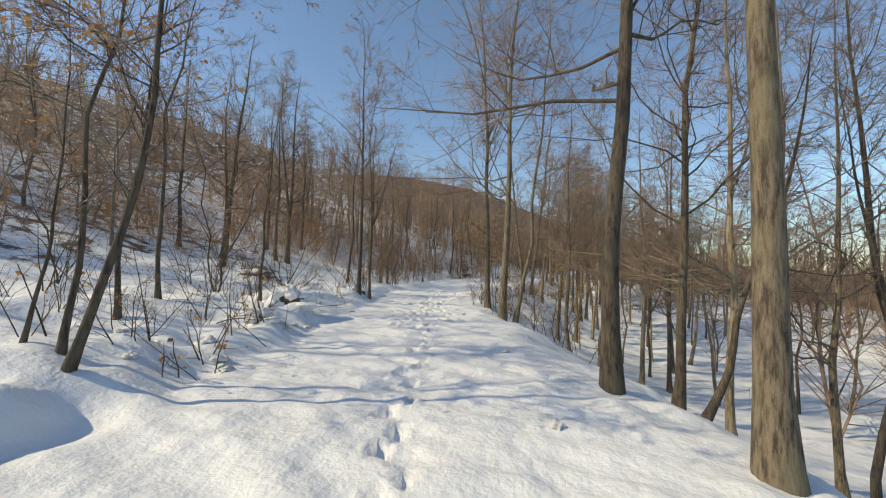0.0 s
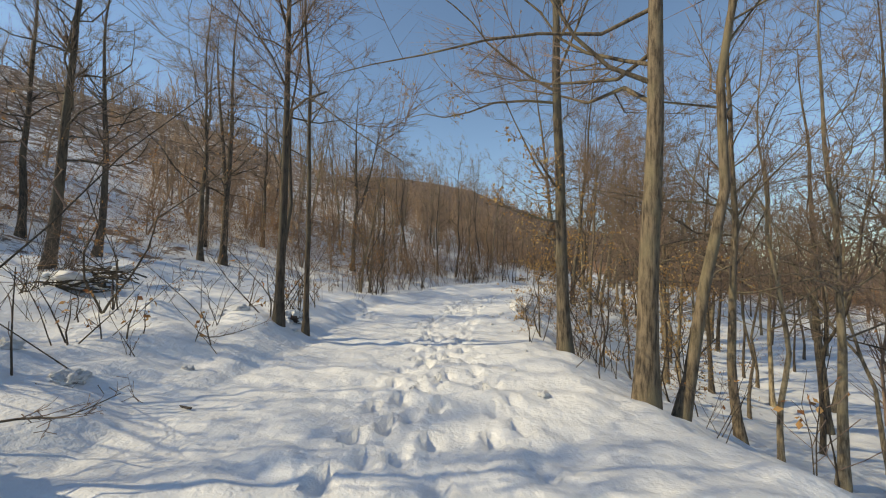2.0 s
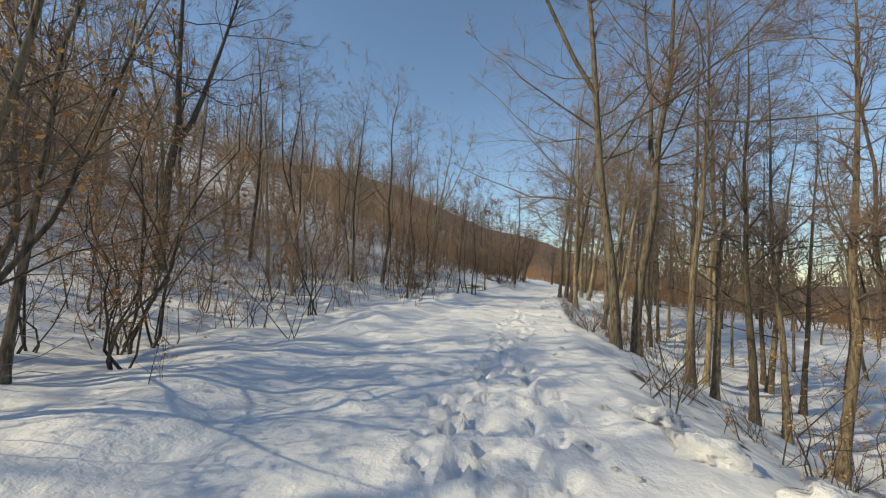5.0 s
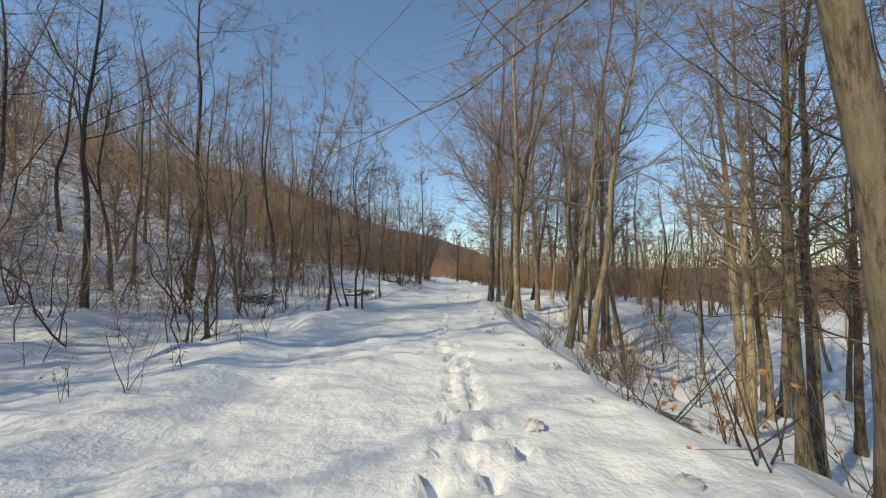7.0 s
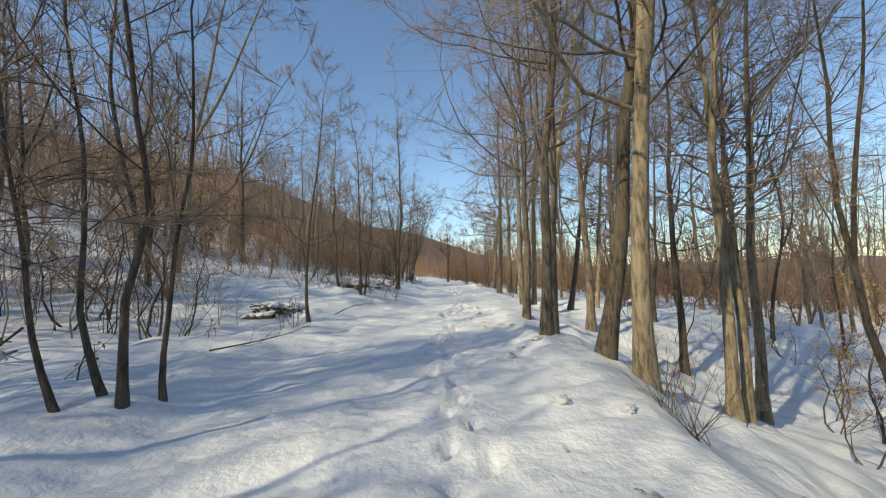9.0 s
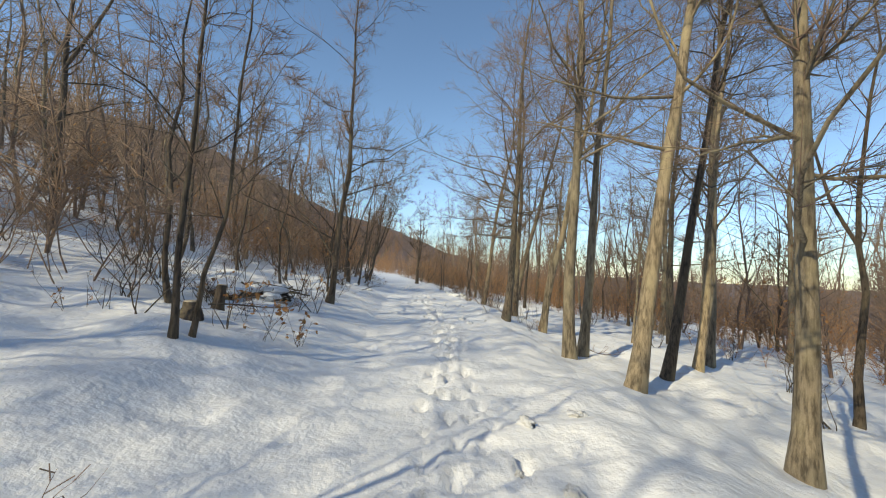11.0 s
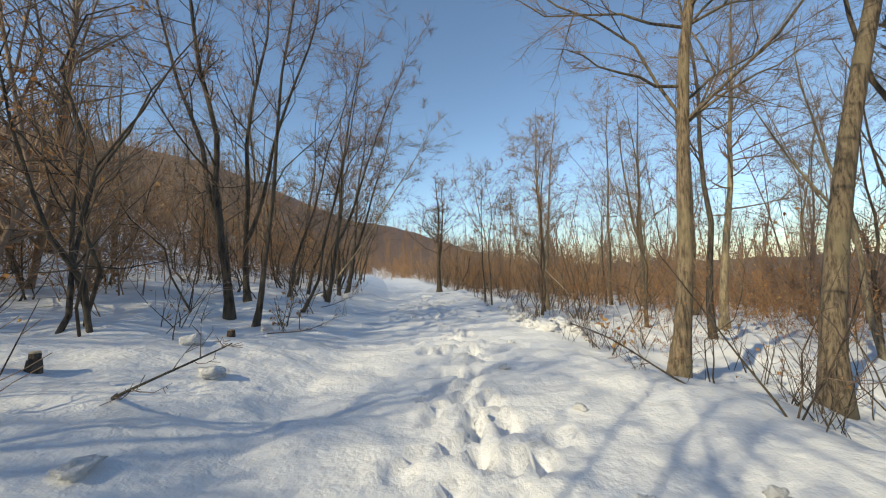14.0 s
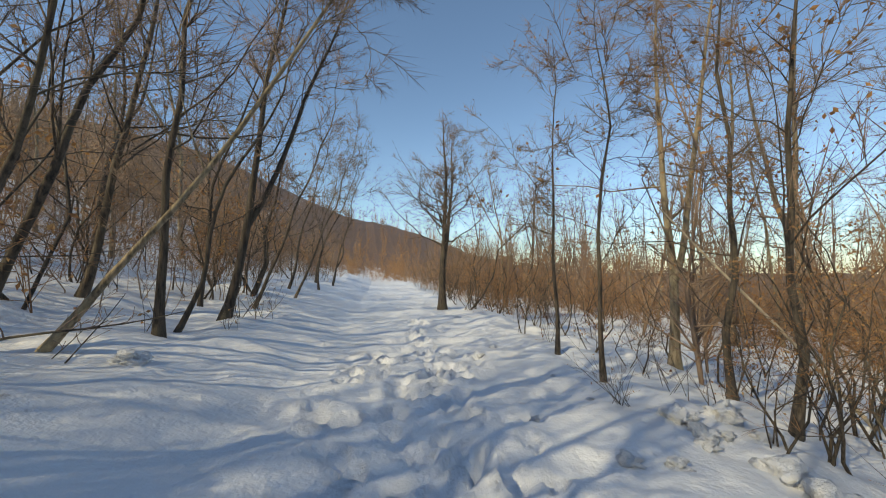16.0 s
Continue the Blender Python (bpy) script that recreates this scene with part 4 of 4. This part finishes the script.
def stick(x, y, azimuth, length, thick, tilt=4, mat=None, label="bare fallen branch lying on the snow"):
    """A fallen branch with a few side twigs, half sunk in the snow."""
    rng = np.random.default_rng(int(abs(x * 77) + y * 31))
    s = np.linspace(0, 1, 8)
    P = np.stack([s * length, 0.11 * length * np.sin(s * 6 + rng.uniform(0, 6)), 0.06 * length * np.sin(s * 4 + rng.uniform(0, 6)) + s * length * math.tan(radians(tilt))], 1)[None]
    R = (np.linspace(1, 0.3, 8) * thick)[None]
    BP, BR = shoots(rng, P, R, 9, 0.25, 0.98, 45, 0.34, 4, 0.12, 0.2, 0.6, 0.12)
    TP, TR = shoots(rng, BP, BR, 3, 0.2, 1.0, 45, 0.5, 2, 0.05, 0.2, 0.6, 0.08)
    ob = new("fallen_branch")
    ob.matrix_basis = pose(x, y, height(x, y) + thick * 0.4, 0, 0, azimuth)
    part("stem", mesh_of("stem", *tubes(P, R, 7), mat or BARK_DARK), ob)
    part("twig_crown", mesh_of("twig_crown", *merged([tubes(BP, BR, 4), tubes(TP, np.maximum(TR, 0.003), 3)]), mat or TWIG), ob, kind="stuff")
    return tagged(ob, label, "fallen branch", "fallen branches")


for x, y, az, length, thick, tilt in ((-6.6, 5.2, 20, 1.6, 0.016, 12), (-6.2, 7.6, 160, 1.9, 0.018, 8), (-7.4, 9.2, 30, 1.4, 0.015, 15), (-7.0, 10.6, 200, 1.8, 0.016, 6),
                                      (-8.9, 12.0, 10, 1.5, 0.014, 10), (-11.4, 41.5, 15, 1.4, 0.016, 30), (-9.6, 46.0, 25, 2.0, 0.018, 12),
                                      (-8.3, 50.8, 10, 2.2, 0.018, 10), (-7.9, 56.2, 15, 2.0, 0.022, 5), (-6.2, 64.9, 340, 1.6, 0.02, 20), (-5.0, 67.2, 325, 1.9, 0.022, 14),
                                      (-4.4, 70.0, 20, 1.6, 0.014, 12), (-4.6, 76.6, 15, 2.2, 0.02, 16), (-4.2, 74.0, 340, 1.5, 0.016, 8)):
    stick(x, y, az, length * 0.75, thick * 0.75, tilt)

# a bleached dead stem leaning over the brush
dead = new("leaning_dead_stem")
dead.matrix_basis = pose(6.1, 77.0, height(6.1, 77.0) - 0.1)
line = stem_line(np.random.default_rng(5), 3.4, (-0.82, 0.28), 0.01, 10, 0.2)
part("trunk", mesh_of("trunk", *tubes(line[None], (np.linspace(1, 0.35, 10) * 0.035)[None], 8), PALE_WOOD), dead)
tagged(dead, "bleached dead stem leaning over the brush", "dead tree")


def lump(x, y, size, seed, flat=0.6):
    """A clod of broken snow crust."""
    rng = np.random.default_rng(seed)
    bm = bmesh.new()
    bmesh.ops.create_icosphere(bm, subdivisions=3, radius=1.0)
    off = rng.uniform(0, 50, 3)
    for v in bm.verts:
        n = noise.noise(v.co * 1.7 + Vector(off)) * 0.9 + noise.noise(v.co * 4.2 + Vector(off)) * 0.45 + noise.noise(v.co * 9 + Vector(off)) * 0.16
        v.co = v.co * max(0.25, 1 + n)
        v.co.z *= flat
    me = bpy.data.meshes.new("snow_clod")
    bm.to_mesh(me)
    bm.free()
    me.polygons.foreach_set("use_smooth", [True] * len(me.polygons))
    me.materials.append(SNOW)
    ob = new("snow_clod", me)
    ob.matrix_basis = pose(x, y, height(x, y) + size * flat * 0.25, 0, 0, rng.uniform(0, 360)) @ Matrix.Scale(size, 4)
    return tagged(ob, "clod of broken snow crust at the road's edge", "snow clod", "snow clods")


rng_c = np.random.default_rng(12)
for y0, y1, d0, d1, n, lo, hi in ((22, 26, 2.2, 3.4, 7, 0.12, 0.3), (70.5, 76.5, 2.2, 3.4, 22, 0.05, 0.2), (72.7, 73.6, 2.3, 2.8, 9, 0.12, 0.27), (71.2, 72.2, 2.6, 3.1, 9, 0.1, 0.24), (40, 84, 0.9, 2.2, 40, 0.03, 0.09), (2, 40, 0.9, 2.0, 30, 0.03, 0.09), (3, 14, -5.0, -2.8, 26, 0.05, 0.17), (64, 80, -3.2, -2.0, 6, 0.08, 0.16)):
    for _ in range(n):
        y = rng_c.uniform(y0, y1)
        lump(float(mid(y)) + rng_c.uniform(d0, d1), y, rng_c.uniform(lo, hi), int(y * 1000))


# ---- stumps, logs and the torn root bank ----
def blob(seed, sx, sy, sz, rough, mat, subdiv=3):
    rng = np.random.default_rng(seed)
    off = Vector(rng.uniform(0, 50, 3))
    bm = bmesh.new()
    bmesh.ops.create_icosphere(bm, subdivisions=subdiv, radius=1.0)
    for v in bm.verts:
        n = noise.noise(v.co * 1.3 + off) * rough + noise.noise(v.co * 3.7 + off) * rough * 0.45
        v.co = Vector((v.co.x * sx, v.co.y * sy, v.co.z * sz)) * (1 + n)
    me = bpy.data.meshes.new("blob")
    bm.to_mesh(me)
    bm.free()
    me.polygons.foreach_set("use_smooth", [True] * len(me.polygons))
    me.materials.append(mat)
    return me


def stump(x, y, r, h, seed, cap=True):
    rng = np.random.default_rng(seed)
    ob = new("tree_stump")
    ob.matrix_basis = pose(x, y, height(x, y), rng.normal() * 4, rng.normal() * 4, rng.uniform(0, 360))
    z = np.array([-0.2, 0.0, 0.1, h * 0.6, h])
    P = np.stack([z * 0.05, z * 0.0, z], 1)[None]
    part("trunk", mesh_of("trunk", *tubes(P, (r * np.array([1.7, 1.45, 1.2, 1.0, 0.96]))[None], 12), BARK_DARK), ob)
    top = bmesh.new()
    bmesh.ops.create_cone(top, cap_ends=True, segments=12, radius1=r * 0.95, radius2=r * 0.88, depth=0.03)
    me = bpy.data.meshes.new("cut_face")
    top.to_mesh(me)
    top.free()
    me.materials.append(PALE_WOOD)
    face = part("cut_face", me, ob, "weathered sawn top")
    face.location = (h * 0.05, 0, h)
    if cap:
        snow_cap = part("snow_cap", blob(seed, r * 1.05, r * 1.0, 0.09, 0.3, SNOW), ob, "cushion of snow")
        snow_cap.location = (h * 0.05, 0, h + 0.05)
    return tagged(ob, "old sawn tree stump capped with snow" if cap else "dark old stump rising from snow", "tree stump", "tree stumps")


stump(-7.88, 56.6, 0.09, 0.48, 1, False)
stump(-7.95, 55.6, 0.12, 0.22, 2, False)
stump(-5.95, 67.3, 0.05, 0.2, 3, False)
stump(-5.75, 67.5, 0.045, 0.16, 4, False)
stump(-4.93, 69.95, 0.045, 0.1, 5, False)
stump(8.2, 60.6, 0.12, 0.22, 7)


def snowy_log(x, y, azimuth, length, r, seed, lift=0.0):
    rng = np.random.default_rng(seed)
    ob = new("snowy_log")
    ob.matrix_basis = pose(x, y, height(x, y) + r * 0.15 + lift, 0, rng.normal() * 5, azimuth)
    s = np.linspace(-0.5, 0.5, 7) * length
    P = np.stack([s, 0.05 * np.sin(s * 3 + seed), 0.03 * np.sin(s * 4)], 1)[None]
    part("trunk", mesh_of("trunk", *tubes(P, np.full((1, 7), r) * np.linspace(1.05, 0.9, 7), 10), BARK_DARK), ob)
    for i, k in enumerate((-0.42, -0.14, 0.16, 0.44)):
        cushion = part("snow_cap", blob(seed * 7 + i, length * 0.19, r * 1.25, r * 0.75, 0.4, SNOW), ob, "cushion of snow")
        cushion.location = (k * length, 0, r * 0.7)
    return tagged(ob, "felled log half buried under cushions of snow", "log", "snowy logs")


for i, (x, y, az, length, r, lift) in enumerate(((-8.05, 59.0, 20, 0.9, 0.13, 0.04), (-8.5, 58.7, 160, 0.8, 0.12, 0.08), (-7.55, 59.9, 40, 0.8, 0.09, 0.02),
                                                 (-9.9, 51.8, 30, 1.0, 0.09, 0.0), (-10.4, 51.0, 160, 0.9, 0.09, 0.05))):
    snowy_log(x, y, az, length, r, 40 + i, lift)
for x, y, az, length, thick, tilt in ((0.9, 63.6, 70, 1.7, 0.016, 14), (0.6, 58.3, 300, 1.5, 0.015, 10), (1.2, 67.2, 160, 1.6, 0.016, 25), (0.2, 10.6, 40, 1.0, 0.012, 30), (-3.0, 27.6, 30, 1.6, 0.02, 14), (-3.5, 28.4, 140, 1.5, 0.018, 20)):
    stick(x, y, az, length, thick, tilt)


def brush_pile(x, y, wide, high, seed, pieces=46, caps=7):
    """A heap of cut branches with snow on top."""
    rng = np.random.default_rng(seed)
    ob = new("brush_pile")
    ob.matrix_basis = pose(x, y, height(x, y) - 0.04)
    for i in range(pieces):
        a = rng.uniform(0, 6.28)
        L = wide * rng.uniform(0.35, 0.95)
        s = np.linspace(-0.5, 0.5, 5) * L
        q = np.stack([s * math.cos(a), s * math.sin(a), rng.normal() * 0.22 * s], 1) + np.cumsum(rng.normal(size=(5, 3)) * 0.035 * L, 0)
        c = rng.normal(size=2) * 0.22 * wide
        q += [c[0], c[1], high * rng.uniform(0.05, 0.95) * math.exp(-(c[0] ** 2 + c[1] ** 2) / (0.3 * wide * wide))]
        part("branch", mesh_of("branch", *tubes(q[None], (np.linspace(1, 0.4, 5) * rng.uniform(0.008, 0.03))[None], 5), BARK_DARK), ob)
    for i in range(caps):
        c = rng.normal(size=2) * 0.25 * wide
        cap = part("snow_cap", blob(seed * 3 + i, wide * rng.uniform(0.12, 0.28), wide * rng.uniform(0.1, 0.2), 0.09, 0.6, SNOW), ob, "cushion of snow")
        cap.location = (c[0], c[1], high * math.exp(-(c[0] ** 2 + c[1] ** 2) / (0.3 * wide * wide)) + 0.02)
    return tagged(ob, "heap of cut branches half covered with snow", "brush pile", "brush piles")


brush_pile(-7.55, 59.5, 1.3, 0.34, 61)
brush_pile(-10.1, 51.6, 1.4, 0.3, 62)
brush_pile(-13.6, 12.8, 1.5, 0.45, 63, 54, 2)
brush_pile(-14.6, 13.9, 1.2, 0.4, 64, 40, 2)
brush_pile(-13.9, 46.4, 1.8, 0.4, 65, 40, 3)


# small banks of bare earth and roots under overhangs of snow
def root_bank(x, y, turn, seed, size, roots):
    rng = np.random.default_rng(seed)
    ob = new("root_bank")
    ob.matrix_basis = pose(x, y, height(x, y), 0, 0, turn) @ Matrix.Scale(size, 4)
    part("earth", blob(seed, 0.34, 0.2, 0.26, 0.6, EARTH, 4), ob, "bare dark earth").location = (0, 0, 0.02)
    for i, (px, py, pz, sx, sy, sz) in enumerate(((-0.26, 0.05, 0.2, 0.22, 0.24, 0.2), (0.28, 0.06, 0.16, 0.26, 0.22, 0.16), (0.0, 0.2, 0.28, 0.32, 0.22, 0.14), (0.05, -0.12, 0.26, 0.13, 0.1, 0.16), (-0.3, -0.18, 0.02, 0.24, 0.2, 0.12), (0.34, -0.2, 0.02, 0.26, 0.18, 0.1))):
        part("snow_cap", blob(seed * 5 + i, sx, sy, sz, 0.45, SNOW, 4), ob, "broken slab of snow").location = (px, py, pz)
    for i in range(roots):
        a = rng.uniform(0, 6.28)
        q = stem_line(rng, rng.uniform(0.3, 0.7), (1.3 * math.cos(a), 1.3 * math.sin(a)), 0.14, 6, 0.1) + [rng.uniform(-0.25, 0.25), -0.05, 0.18]
        part("root", mesh_of("root", *tubes(q[None], (np.linspace(1, 0.3, 6) * rng.uniform(0.005, 0.012))[None], 5), BARK_DARK), ob)
    return tagged(ob, "torn bank of dark earth and roots under snow", "earth bank", "earth banks")


root_bank(-7.55, 8.25, 25, 91, 1.35, 26)
root_bank(-8.95, 14.1, 60, 95, 0.55, 12)
root_bank(-6.4, 6.2, 30, 97, 0.6, 12)

# low shrubs with curled dead leaves
CURLED = [sprout_meshes(1501 + 2 * k, 5 + k, 1.15, 34, 0.13) for k in range(2)]
for k, (x, y, size) in enumerate(((-6.85, 55.5, 0.8), (-6.35, 55.65, 0.6), (-7.3, 56.1, 0.75), (-4.3, 70.8, 0.6), (-6.9, 61.4, 0.6), (1.3, 69.2, 0.7))):
    stand("withered_shrub", CURLED[k % 2], x, y, "low shrub with a few curled brown leaves, in snow", "shrub", "withered shrubs", 71 * k, size)

# dense leafless shrubs below the road's edge
DENSE = [sprout_meshes(1401 + 2 * k, 12 + 2 * k, 1.2 + 0.15 * k) for k in range(3)]
for k, (x, y, size) in enumerate(((-1.9, 39.7, 1.0), (-1.3, 40.4, 1.1), (-1.0, 39.2, 0.9), (-2.3, 38.9, 0.8), (-0.6, 41.2, 1.0), (-1.7, 41.6, 0.9), (-3.6, 28.0, 0.9), (-3.2, 26.8, 0.8), (-4.0, 29.4, 0.7),
                                  (-4.7, 18.6, 0.7), (-5.2, 20.4, 0.7), (-5.4, 22.4, 0.6), (-3.4, 17.0, 0.8), (-9.6, 8.8, 0.6), (-10.2, 9.6, 0.7), (1.3, 62.8, 0.5), (0.6, 60.6, 0.4), (1.4, 66.2, 0.6), (2.0, 66.9, 0.7),
                                  (1.5, 70.0, 0.7), (2.0, 71.2, 0.5), (1.4, 76.4, 0.5), (-14.2, 12.7, 1.0), (-13.2, 11.9, 0.9), (-15.0, 13.6, 1.1), (-16.5, 13.9, 1.0), (-3.9, 43.4, 0.5), (-4.3, 42.6, 0.6), (-5.2, 35.6, 0.5), (-9.0, 57.7, 1.0), (-8.6, 58.3, 0.8), (-3.1, 38.6, 0.9), (-2.7, 39.3, 1.0), (-5.0, 37.5, 0.6), (-4.6, 38.2, 0.6), (1.8, 73.4, 0.4), (2.3, 74.4, 0.45))):
    stand("shrub", DENSE[k % 3], x, y, "dense leafless shrub of thin grey-brown stems", "shrub", "shrubs by the road", 47 * k, size)
